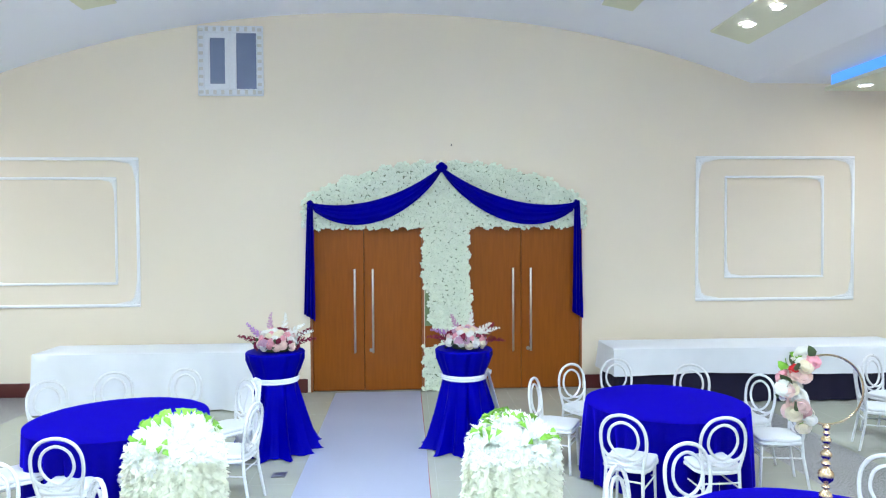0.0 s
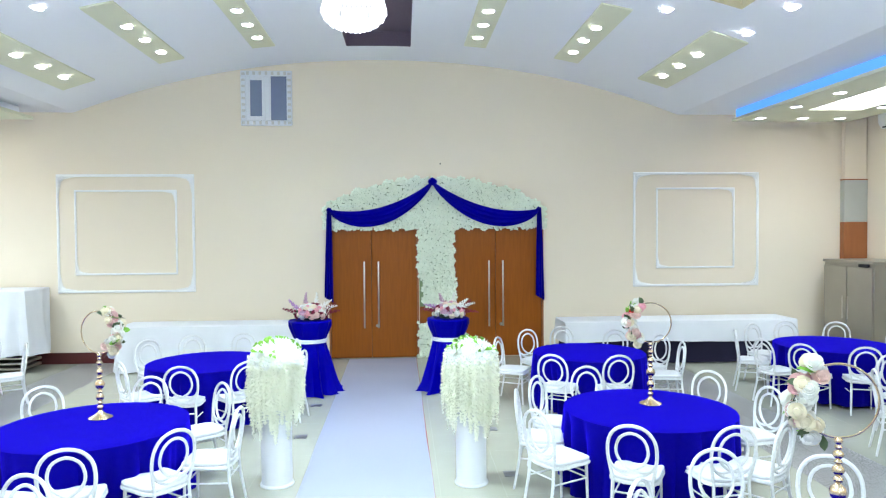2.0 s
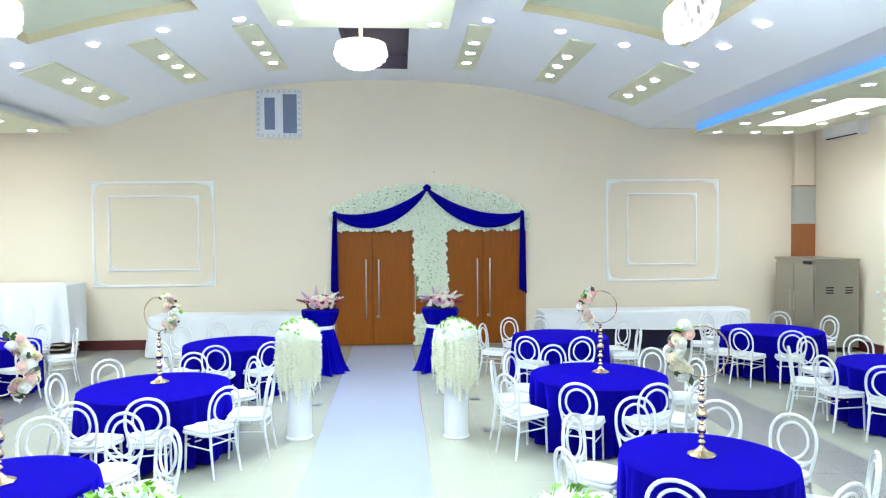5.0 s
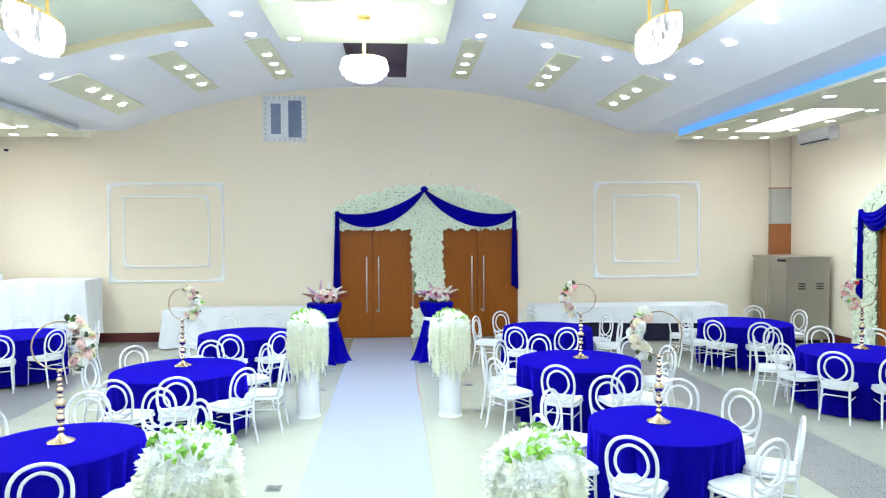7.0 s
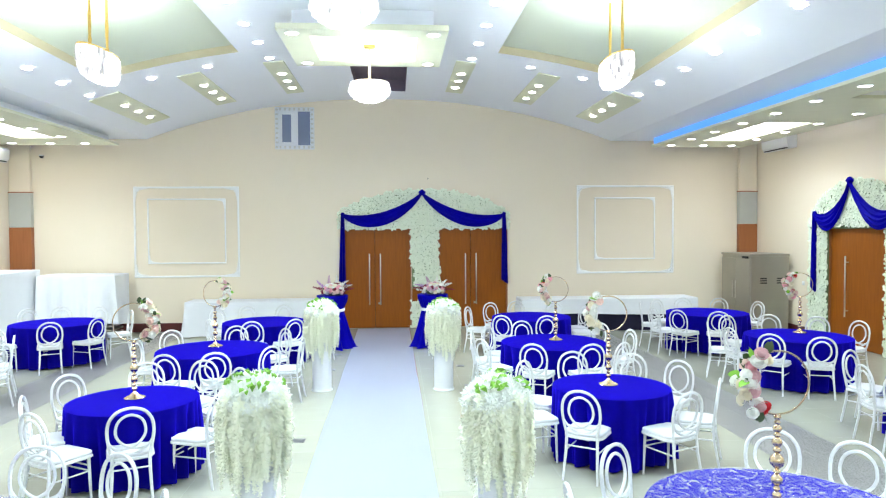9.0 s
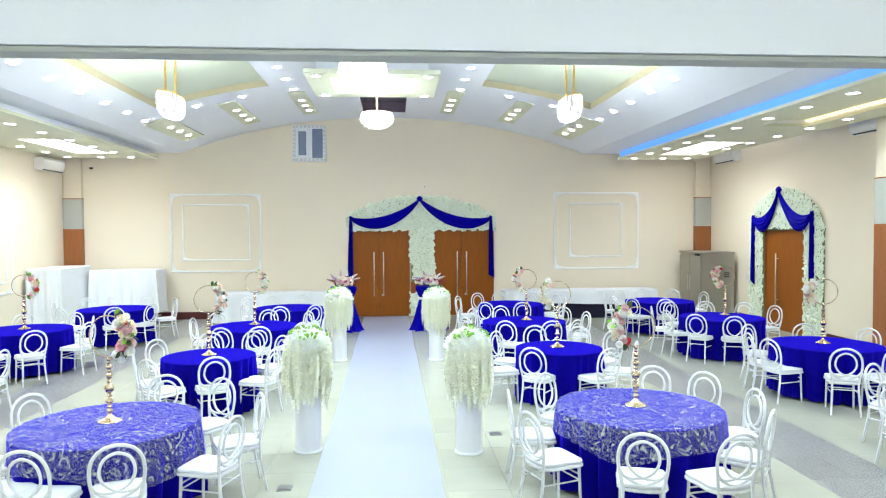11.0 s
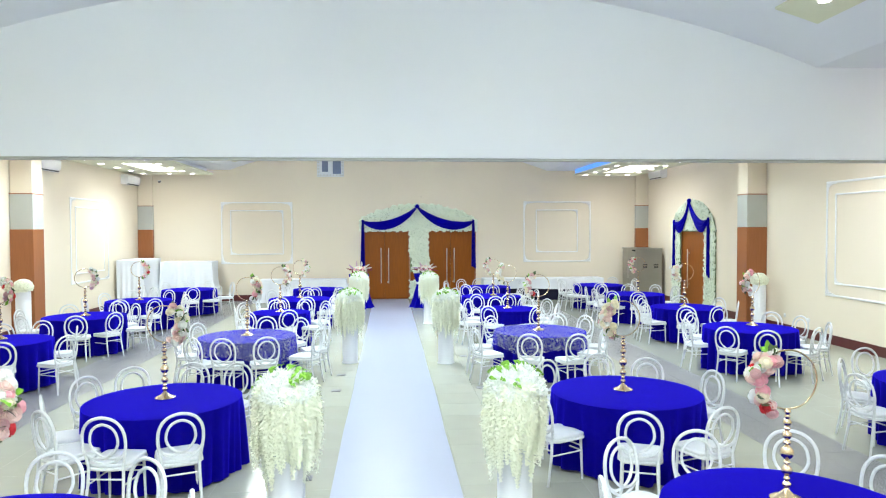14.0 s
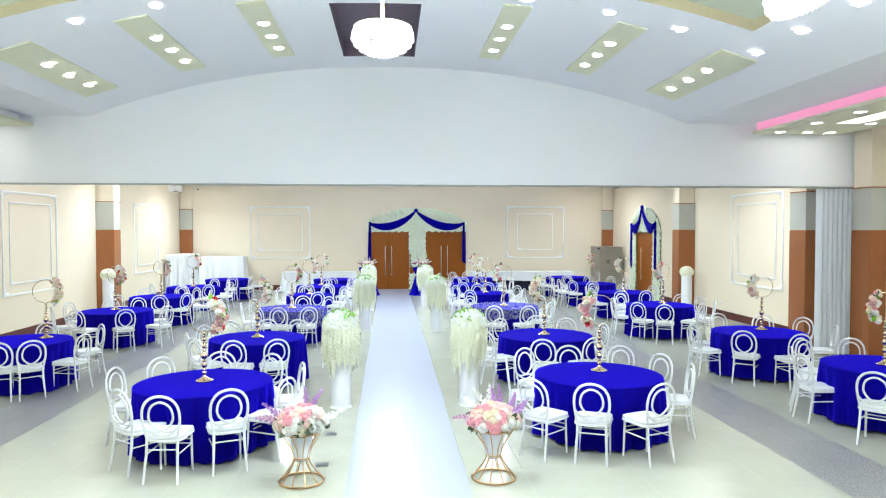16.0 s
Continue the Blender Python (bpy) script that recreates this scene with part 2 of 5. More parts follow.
def thing(name, label, category, group="", kind="", m=None, mesh=None):
    ob = tagged(new(name, mesh), label, category, group, kind)
    if m is not None:
        ob.matrix_basis = m
    return ob


def structure(name, geo, mat, label, category, smooth=False):
    return tagged(new(name, geo.mesh(name, mat, smooth)), label, category, "", "structure")


rng = random.Random(4)

# ---- plan ----
XL, XR, YB, YN = -8.0, 9.72, 0.0, -33.0      # side walls, door wall, near wall
ARC_X, ARC_HALF, ARC_TOP, ARC_LOW = 0.56, 5.5, 5.47, 4.5
SOF_L, SOF_R, SOF_Z, LIP = -5.4, 6.9, 4.3, 0.05
BULK_Y, BULK_Z = -15.0, 3.31
DOOR_H = 2.42


def vault(x):
    d = min(abs(x - ARC_X) / ARC_HALF, 1)
    return ARC_TOP - (ARC_TOP - ARC_LOW) * d ** 2.15


# ---- walls ----
g = Geo()
holes = ((-0.46, 1.19), (1.82, 3.52))
edges = [XL - 0.2, holes[0][0], holes[0][1], holes[1][0], holes[1][1], XR + 0.2]
for i in range(5):
    a, b = edges[i], edges[i + 1]
    g.box(a, b, 0.0, 0.25, DOOR_H if i % 2 else 0.0, 5.7)
structure("wall_north", g, M_WALL, "warm beige painted wall with white plaster mouldings", "wall")
g = Geo().box(-0.9, 4.0, 0.26, 0.4, 0, 2.8)
structure("wall_behind_doors", g, M_DARK, "dark closing wall behind the wooden doors", "wall")
SD0, SD1 = -4.62, -2.9
g = Geo().box(XR, XR + 0.2, SD1, 0.0, 0, 5.7).box(XR, XR + 0.2, YN, SD0, 0, 5.7).box(XR, XR + 0.2, SD0, SD1, DOOR_H, 5.7).box(XR + 0.21, XR + 0.3, SD0 - .2, SD1 + .2, 0, 2.6)
structure("wall_east", g, M_WALL, "warm beige painted side wall with maroon skirting", "wall")
structure("wall_west", Geo().box(XL - 0.2, XL, YN, 0, 0, 5.7), M_WALL, "warm beige painted side wall with maroon skirting", "wall")
structure("wall_south", Geo().box(XL - 0.2, XR + 0.2, YN - 0.2, YN, 0, 5.7), M_WALL, "plain beige wall closing the hall", "wall")

g = Geo()
for x0, x1 in ((XL, -0.5), (3.56, XR)):
    g.box(x0, x1, -0.022, 0.0, 0, 0.2, 0.006)
structure("baseboard_north", g, M_MAROON, "maroon wooden skirting board", "baseboard")
g = Geo().box(XR - 0.022, XR, YN, SD0 - 0.7, 0, 0.2, 0.006).box(XR - 0.022, XR, SD1 + 0.7, -0.03, 0, 0.2, 0.006)
structure("baseboard_east", g, M_MAROON, "maroon wooden skirting board", "baseboard")
structure("baseboard_west", Geo().box(XL, XL + 0.022, YN, -0.03, 0, 0.2, 0.006), M_MAROON, "maroon wooden skirting board", "baseboard")


def pilaster(x0, x1, y0, y1):
    p = thing("pilaster", "wall pilaster with brown veneer below and a grey panel above", "pilaster", "pilasters", "structure")
    part("shaft", Geo().box(x0 + 0.004, x1 - 0.004, y0 + 0.004, y1 - 0.004, 0, 4.5), M_WALL, p, smooth=False)
    part("veneer_panel", Geo().box(x0 - 0.012, x1 + 0.012, y0 - 0.012, y1 + 0.012, 0.0, 2.46, 0.004), M_PILWOOD, p, "brown wood veneer panel", False)
    part("grey_panel", Geo().box(x0 - 0.01, x1 + 0.01, y0 - 0.01, y1 + 0.01, 2.463, 3.25, 0.003), M_GREYPANEL, p, "pale grey panel", False)
    part("cap_strip", Geo().box(x0 - 0.014, x1 + 0.014, y0 - 0.014, y1 + 0.014, 3.253, 3.275), M_PILWOOD, p, "thin brown strip", False)


for y0, y1, deep in ((-7.8, -7.35, 0.5), (-14.35, -13.8, 0.63), (-15.85, -15.35, 0.32)):
    pilaster(XR - deep, XR - 0.014, y0, y1)
    pilaster(XL + 0.014, XL + 0.5, y0, y1)
pilaster(XR - 0.45, XR - 0.014, -0.12, -0.014)
pilaster(XL + 0.014, XL + 0.48, -0.12, -0.014)

# ---- ceiling: one vault with coffers, strips and side soffits ----
g = Geo()
N = 36
xs = [XL - 0.2] + [ARC_X - ARC_HALF + 2 * ARC_HALF * i / N for i in range(N + 1)] + [XR + 0.2]
COF = ((-3.95, -1.75), (2.58, 4.87))          # coffer spans in x


def coffer_y(zy):
    return zy - 12.6, zy - 4.75


ys = [0.25]
for zy in ZONES:
    c0, c1 = coffer_y(zy)
    ys += [c1, c0]
ys += [YN - 0.2]
VENT_X = ((-0.02, 1.06), (-0.36, 0.86))
xs = sorted(set(xs + [c for p in COF for c in p] + [c for p in VENT_X for c in p]))
vents = [(zy - 3.7, zy - 0.95) for zy in ZONES]
ys = sorted(set(ys + [v for p in vents for v in p]), reverse=True)


def in_hole(xm, ym):
    for zy in ZONES:
        c0, c1 = coffer_y(zy)
        if c0 < ym < c1 and any(a < xm < b for a, b in COF):
            return 0.13
    for (a, b), (c, d) in zip(VENT_X, vents):
        if a < xm < b and c < ym < d:
            return 0.25
    return 0


cells = {}
for i in range(len(xs) - 1):
    for j in range(len(ys) - 1):
        cells[i, j] = in_hole((xs[i] + xs[i + 1]) / 2, (ys[j] + ys[j + 1]) / 2)
for (i, j), up in cells.items():
    a, b, c, d = xs[i], xs[i + 1], ys[j + 1], ys[j]
    za, zb = vault(a), vault(b)
    if not up:
        g.add([(a, c, za), (b, c, zb), (b, d, zb), (a, d, za)], [(0, 3, 2, 1)])
ceiling_faces = len(g.f)
for (i, j), up in cells.items():
    if not up:
        continue
    a, b, c, d = xs[i], xs[i + 1], ys[j + 1], ys[j]
    za, zb = vault(a), vault(b)
    g.add([(a, c, za + up), (b, c, zb + up), (b, d, zb + up), (a, d, za + up)], [(0, 3, 2, 1)])
hole_faces = len(g.f)
for (i, j), up in cells.items():
    if not up:
        continue
    a, b, c, d = xs[i], xs[i + 1], ys[j + 1], ys[j]
    za, zb = vault(a), vault(b)
    for (di, dj), quad in (((-1, 0), ((a, c, za), (a, d, za))), ((1, 0), ((b, d, zb), (b, c, zb))), ((0, 1), ((b, c, zb), (a, c, za))), ((0, -1), ((a, d, za), (b, d, zb)))):
        if cells.get((i + di, j + dj), 0) == 0:
            p, q = quad
            g.add([p, q, (q[0], q[1], q[2] + up), (p[0], p[1], p[2] + up)], [(0, 1, 2, 3)])
centres = []
for f in g.f:
    pts = [g.v[k] for k in f]
    centres.append((sum(p[0] for p in pts) / 4, sum(p[1] for p in pts) / 4))


def ceiling_pick(i):
    if i < ceiling_faces:
        return 0
    x = centres[i][0]
    if -0.5 < x < 1.2:
        return 3
    return 1 if i < hole_faces else 2


me = g.mesh("ceiling", None, True, [M_CEIL, M_COFFER, M_BEIGE_TRIM, M_VENT], ceiling_pick)
tagged(new("ceiling", me), "pale white arched ceiling with recessed coffers", "ceiling", "", "structure")
structure("roof_slab", Geo().box(XL - 0.3, XR + 0.3, YN - 0.3, 0.4, 5.9, 6.1), M_WHITE, "slab above the arched ceiling", "ceiling")

# proud pale strips that carry three downlights each, and their lamps
STRIPS = ((2.12, 0.36), (3.65, 0.4), (5.12, 0.5), (-1.33, 0.36), (-2.8, 0.4), (-4.26, 0.5))
LAMPS = []


def patch(x0, x1, y0, y1, drop, n=6):
    """A shallow block that follows the vault from below."""
    q = Geo()
    loops = []
    for k in range(n + 1):
        x = x0 + (x1 - x0) * k / n
        z = vault(x)
        loops.append([(x, y0, z + 0.01), (x, y0, z - drop), (x, y1, z - drop), (x, y1, z + 0.01)])
    return q.skin(loops, True, True)


strips = []
for zy in ZONES:
    for xm, wide in STRIPS:
        p = patch(xm - wide / 2, xm + wide / 2, zy - 3.95, zy - 1.25, 0.022)
        strips.append(p)
        LAMPS += [(xm, zy + y, vault(xm) - 0.024) for y in (-1.8, -2.45, -3.08)]
    # rows of downlights on the ribs between the coffers
    for k in range(9):
        y = zy - 4.2 - 0.98 * k
        for x in (2.2, 5.26, -1.36, -4.42):
            LAMPS.append((x, y, vault(x) - 0.002))
    for x in (3.27, 4.23, -2.43, -3.39):
        LAMPS += [(x, zy - 4.19, vault(x) - 0.002), (x, zy - 13.1, vault(x) - 0.002)]
for p in strips:
    structure("ceiling_strip", p, M_PALE, "pale lime ceiling strip around three downlights", "ceiling strip")

# side soffits with lit trays and a coloured cove above the inner edge
for side, x_in, x_wall in (("east", SOF_R, XR), ("west", SOF_L, XL)):
    for zy, y1, y0, shift in ((0.0, -0.45, BULK_Y, 0.0), (ZONES[1], BULK_Y - 0.3, YN, 0.48)):
        x_edge = x_in + (shift if side == "east" else -shift)
        lo, hi = sorted((x_edge, x_wall - 0.6 if side == "east" else x_wall))
        near, far = (0.72, 0.6) if side == "east" else (1.05, 0.78)
        t0, t1 = lo + near, hi - far
        g = Geo()
        trays = [(zy - 4.2, zy - 1.6), (zy - 9.3, zy - 6.5), (zy - 13.6, zy - 11.2)]
        cuts = [y1] + [v for p in trays for v in (p[1], p[0])] + [y0]
        g.box(lo, t0, y0, y1, SOF_Z, SOF_Z + LIP).box(t1, hi, y0, y1, SOF_Z, SOF_Z + LIP)
        for k in range(0, len(cuts), 2):
            g.box(t0, t1, cuts[k + 1], cuts[k], SOF_Z, SOF_Z + LIP)
        structure("soffit_" + side, g, M_PALE, "dropped plaster soffit with downlights along its edges", "soffit")
        g = Geo()
        for a, b in trays:
            for q in ((t0 - 0.03, t0, a - 0.03, b + 0.03), (t1, t1 + 0.03, a - 0.03, b + 0.03), (t0, t1, a - 0.03, a), (t0, t1, b, b + 0.03)):
                g.box(*q, SOF_Z + LIP + 0.002, SOF_Z + 0.118)
        structure("tray_rim_" + side, g, M_WHITE, "white inner rim of the soffit trays", "soffit")
        lit = (trays[0], trays[2]) if side == "east" and zy == 0 else trays
        g = Geo()
        for a, b in lit:
            g.box(t0 - 0.05, t1 + 0.05, a - 0.05, b + 0.05, SOF_Z + 0.12, SOF_Z + 0.14)
        structure("soffit_tray_" + side, g, M_TRAYGLOW, "brightly lit white tray in the soffit", "light panel")
        if len(lit) < len(trays):
            dim, warm = Geo(), Geo()
            for a, b in trays[1:2]:
                dim.box(t0 - 0.05, t1 + 0.05, a - 0.05, b + 0.05, SOF_Z + 0.12, SOF_Z + 0.14)
                warm.box(t1 - 0.07, t1 - 0.004, a + 0.02, b - 0.02, SOF_Z + 0.085, SOF_Z + 0.115)
            structure("dim_tray_" + side, dim, M_PALE, "unlit pale tray in the soffit", "light panel")
            structure("warm_strip_" + side, warm, M_WARM, "warm yellow light strip along the tray", "light strip")
        xc = x_edge + (0.05 if side == "east" else -0.2)
        mat, say = (M_CEIL, "unlit pale back of the ceiling cove") if side == "west" else (M_COVEBLUE, "blue light strip in the ceiling cove") if zy == 0 else (M_COVE, "pink light strip in the ceiling cove")
        structure("cove_strip_" + side, Geo().box(xc - 0.02, xc + 0.02, y0 + 0.1, y1 - 0.1, SOF_Z + LIP + 0.002, ARC_LOW - 0.002), mat, say, "light strip")
        for k in range(13):
            y = y1 - 0.38 - 1.09 * k
            for x in (lo + near * 0.46, hi - far * 0.72):
                LAMPS.append((x, y, SOF_Z - 0.002))
        LAMPS.append(((lo + hi) / 2, y1 - 0.38, SOF_Z - 0.002))

# bulkhead of the folding partition
g = Geo().box(XL, XR, BULK_Y - 0.28, BULK_Y - 0.1, BULK_Z, 5.7)
structure("bulkhead", g, M_BULK, "white bulkhead hanging across the hall", "bulkhead")
g = Geo().box(XL, XR, BULK_Y - 0.26, BULK_Y - 0.12, BULK_Z - 0.03, BULK_Z - 0.002, 0.006)
structure("partition_track", g, M_GREYPANEL, "grey metal track under the bulkhead", "track")

# ---- downlights ----
lens_me = Geo().lathe([(0.0, -0.004), (0.06, -0.008), (0.084, -0.002)], 12).mesh("lens", M_GLOW)
ring_me = Geo().lathe([(0.084, 0.002), (0.086, -0.008), (0.1, -0.006), (0.104, 0.002)], 14, cap0=False, cap1=False).mesh("ring", M_WHITE)
for x, y, z in LAMPS:
    d = thing("downlight", "round recessed ceiling downlight, lit", "downlight", "ceiling downlights", m=pose(x, y, z))
    part("lens", lens_me, None, d)
    part("ring", ring_me, None, d)

# ---- lit panels over the aisle ----
for zy in ZONES:
    for yc in (-5.75, -10.2):
        y0, y1, x0, x1, z = zy + yc - 1.05, zy + yc + (1.05 if zy == 0 else 0.6), -0.8, 1.58, 5.12
        p = thing("ceiling_panel", "pale lime hanging ceiling panel with a lit white centre", "ceiling panel", "hanging ceiling panels")
        g = Geo().box(x0, x0 + 0.42, y0, y1, z, z + 0.08).box(x1 - 0.42, x1, y0, y1, z, z + 0.08)
        g.box(x0 + 0.42, x1 - 0.42, y0, y0 + 0.36, z, z + 0.08).box(x0 + 0.42, x1 - 0.42, y1 - 0.36, y1, z, z + 0.08)
        part("frame", g, M_PALE, p, "pale lime frame", False)
        part("diffuser", Geo().box(x0 + 0.38, x1 - 0.38, y0 + 0.3, y1 - 0.3, z + 0.082, z + 0.11), M_PANELGLOW, p, "lit white diffuser", False)
        part("riser", Geo().box(x0 + 0.2, x1 - 0.2, y0 + 0.2, y1 - 0.2, z + 0.112, 5.46), M_CEIL, p, "white riser", False)
        for x in (x0 + 0.2, x1 - 0.2):
            for y in (y0 + 0.2, y1 - 0.2):
                d = thing("downlight", "round recessed ceiling downlight, lit", "downlight", "ceiling downlights", m=pose(x, y, z - 0.002))
                part("lens", lens_me, None, d)
                part("ring", ring_me, None, d)


# ---- chandeliers ----
def crystals(tiers, oval):
    q = Geo()
    for rx, ry, z, n, h in tiers:
        for k in range(n):
            a = 2 * math.pi * (k + 0.5 * (int(z * 50) % 2)) / n
            x, y = rx * math.cos(a), ry * math.sin(a)
            w = 0.022
            ta = a + math.pi / 2
            dx, dy = w * math.cos(ta), w * math.sin(ta)
            ox, oy = 0.014 * math.cos(a), 0.014 * math.sin(a)
            v = [(x - dx, y - dy, z), (x + dx, y + dy, z), (x + dx * 0.8 + ox, y + dy * 0.8 + oy, z - h * 0.75), (x + ox * 0.4, y + oy * 0.4, z - h), (x - dx * 0.8 + ox, y - dy * 0.8 + oy, z - h * 0.75), (x - ox, y - oy, z - h * 0.4)]
            q.add(v, [(0, 1, 2, 3, 4), (1, 0, 5), (2, 1, 5), (3, 2, 5), (4, 3, 5), (0, 4, 5)])
    return q


def chandelier(x, y, z, top, oval):
    name = "oval crystal chandelier hanging on two gold rods, lit" if oval else "round crystal basket chandelier on a gold rod, lit"
    c = thing("chandelier", name, "chandelier", "hall chandeliers", m=pose(x, y, z))
    if oval:
        rx, ry = 0.15, 0.48
        tiers = [(rx * s, ry * s, dz, int(52 * s), 0.12) for s, dz in ((1, 0.19), (1.0, 0.12), (0.95, 0.05), (0.82, 0.0), (0.55, -0.03))]
        rods = [(0, -0.24), (0, 0.24)]
    else:
        tiers = [(r, r, dz, n, 0.095) for r, dz, n in ((0.3, 0.12, 44), (0.315, 0.07, 44), (0.29, 0.02, 40), (0.235, -0.03, 32), (0.165, -0.065, 22), (0.08, -0.085, 10))]
        rods = [(0, 0)]
        rx = ry = 0.29
    tagged(part("crystal_drops", crystals(tiers, oval), M_CRYSTAL, c, "tiers of bright crystal drops", False), kind="stuff")
    ring_z = 0.2 if oval else 0.115
    ringline = [(rx * math.cos(a), ry * math.sin(a), ring_z) for a in [2 * math.pi * k / 28 for k in range(28)]]
    part("top_ring", Geo().tube(ringline, 0.012, 6, True), M_YGOLD, c, "gold top ring")
    part("cross_bar", Geo().box(-0.008, 0.008, -ry, ry, ring_z - 0.008, ring_z + 0.008).box(-rx, rx, -0.008, 0.008, ring_z - 0.008, ring_z + 0.008), M_YGOLD, c, "gold cross bar", False)
    for px, py in rods:
        part("rod", Geo().lathe([(0.016, ring_z), (0.022, 0.3), (0.016, 0.34), (0.022, 0.6), (0.016, 0.66), (0.018, top - z - 0.03)], 8, (px, py, 0)), M_YGOLD, c, "gold rod")
    w, l = (0.06, 0.36) if oval else (0.09, 0.09)
    part("ceiling_plate", Geo().box(-w, w, -l, l, top - z - 0.035, top - z - 0.002, 0.008), M_YGOLD, c, "gold ceiling plate")


for zy in ZONES:
    chandelier(0.44 if zy == 0 else 0.37, zy - 5.7, 4.5 if zy == 0 else 4.44, 5.2, False)
    chandelier(0.36, zy - 9.8, 4.44, 5.2, False)
    for x in (-2.75, 3.65):
        chandelier(x, zy - 7.7, 4.33, vault(x) + 0.3, True)

# ---- wall mouldings ----
def frame_bars(w, h, t):
    q = Geo()
    for x0, x1, z0, z1 in ((0, w, 0, t), (0, w, h - t, h), (0, t, t, h - t), (w - t, w, t, h - t)):
        q.box(x0, x1, -0.022, 0, z0, z1, 0.008)
    return q


def scroll(s):
    """A carved spray of leaves in the corner at the origin, towards +x and +z."""
    q = Geo()

    def leaf(x, z, a, l, w):
        c, d = math.cos(a), math.sin(a)
        rim = [(-0.5, 0), (-0.15, -0.5), (0.25, -0.38), (0.5, 0), (0.25, 0.38), (-0.15, 0.5)]
        v = [(x + c * l * u - d * w * k, -0.004, z + d * l * u + c * w * k) for u, k in rim]
        q.add(v + [(x - 0.05 * l * c, -0.026, z - 0.05 * l * d)], [(i, (i + 1) % 6, 6) for i in range(6)])
    for k in range(7):
        u, size = 0.16 + 0.13 * k, 0.34 * (1 - 0.09 * k)
        tilt = 0.95 - 0.09 * k
        for flip in (False, True):
            x, z, a = s * u, s * size * 0.36, tilt
            if flip:
                x, z, a = z, x, math.pi / 2 - a
            leaf(x, z, a, s * size, s * size * 0.42)
    for k in range(5):
        a = math.pi / 2 * (k + 0.5) / 5
        leaf(s * 0.3 * math.cos(a), s * 0.3 * math.sin(a), a, s * 0.3, s * 0.12)
    return q


SCROLL = scroll(0.3).mesh("corner_leaf", M_WHITE)


def moulding(m, w, h, iw, ih, ox, oz):
    """Two nested plaster frames on a wall: m is its lower left corner."""
    p = thing("wall_moulding", "white plaster double frame with carved corner leaves", "wall moulding", "wall mouldings", m=m)
    part("outer_frame", frame_bars(w, h, 0.045), M_WHITE, p)
    q = frame_bars(iw, ih, 0.035)
    part("inner_frame", q, M_WHITE, p, m=pose(ox, 0, oz))
    for x, z, r in ((0.03, 0.03, 0), (w - 0.03, 0.03, -90), (w - 0.03, h - 0.03, 180), (0.03, h - 0.03, 90)):
        part("corner_leaf", SCROLL, None, p, m=pose(x, -0.012, z, 0, r, 0))
    for x, z, r in ((ox + iw - 0.02, oz + ih - 0.02, 180), (ox + 0.02, oz + 0.02, 0)):
        part("corner_leaf", SCROLL, None, p, m=pose(x, -0.01, z, 0, r, 0) @ Matrix.Scale(0.75, 4))


moulding(pose(-5.27, 0, 1.27), 2.42, 2.13, 1.8, 1.53, 0.31, 0.32)
moulding(pose(5.22, 0, 1.27), 2.43, 2.15, 1.52, 1.52, 0.44, 0.34)
moulding(pose(XR, -10.08, 1.0, 0, 0, -90), 2.43, 2.4, 1.85, 1.88, 0.29, 0.26)
for y in (-4.95, -12.5, -22.5):
    moulding(pose(XL, y, 0.98, 0, 0, 90), 2.43, 2.35, 1.85, 1.85, 0.29, 0.26)

# ---- window high in the door wall ----
w = thing("window_1", "small high window with an ornate silver surround and sliding panes", "window", kind="structure", m=pose(-2.0, 0, 4.27))
q = Geo()
for a, b, c, d in ((0, 0.92, 0, 0.1), (0, 0.92, 0.89, 0.99), (0, 0.1, 0.1, 0.89), (0.82, 0.92, 0.1, 0.89)):
    q.box(a, b, -0.035, -0.002, c, d, 0.012)
part("surround", q, M_PVC, w, "ornate silver surround", False)
q = Geo()
for k in range(9):
    for x, z in ((0.05, 0.05 + 0.11 * k), (0.87, 0.05 + 0.11 * k)):
        q.box(x - 0.03, x + 0.03, -0.047, -0.034, z - 0.022, z + 0.022, 0.01)
for k in range(7):
    for z in (0.05, 0.94):
        q.box(0.13 + 0.11 * k - 0.022, 0.13 + 0.11 * k + 0.022, -0.047, -0.034, z - 0.03, z + 0.03, 0.01)
part("studs", q, M_STEEL, w, "raised silver studs", False)
part("mullion", Geo().box(0.44, 0.54, -0.03, -0.002, 0.1, 0.89, 0.006), M_PVC, w, smooth=False)
part("sash", Geo().box(0.1, 0.17, -0.03, -0.004, 0.1, 0.89, 0.005).box(0.38, 0.44, -0.03, -0.004, 0.1, 0.89, 0.005).box(0.17, 0.38, -0.03, -0.004, 0.1, 0.17).box(0.17, 0.38, -0.03, -0.004, 0.82, 0.89), M_PVC, w, smooth=False)
part("pane", Geo().box(0.17, 0.38, -0.016, -0.006, 0.17, 0.82), M_PANE, w, smooth=False)
part("pane", Geo().box(0.54, 0.82, -0.016, -0.006, 0.1, 0.89), M_PANE, w, smooth=False)


# ---- doors ----
def bar_handle(z0, z1, x, parent):
    h = part("bar_handle", Geo().lathe([(0.013, z0), (0.016, z0 + 0.004), (0.016, z1 - 0.004), (0.013, z1)], 10, (x, -0.075, 0)), M_STEEL, parent, "long brushed steel bar handle")
    for z in (z0 + 0.12, z1 - 0.12):
        part("standoff", Geo().tube([(x, -0.075, z), (x, -0.002, z)], 0.009, 8), M_STEEL, h)
    return h


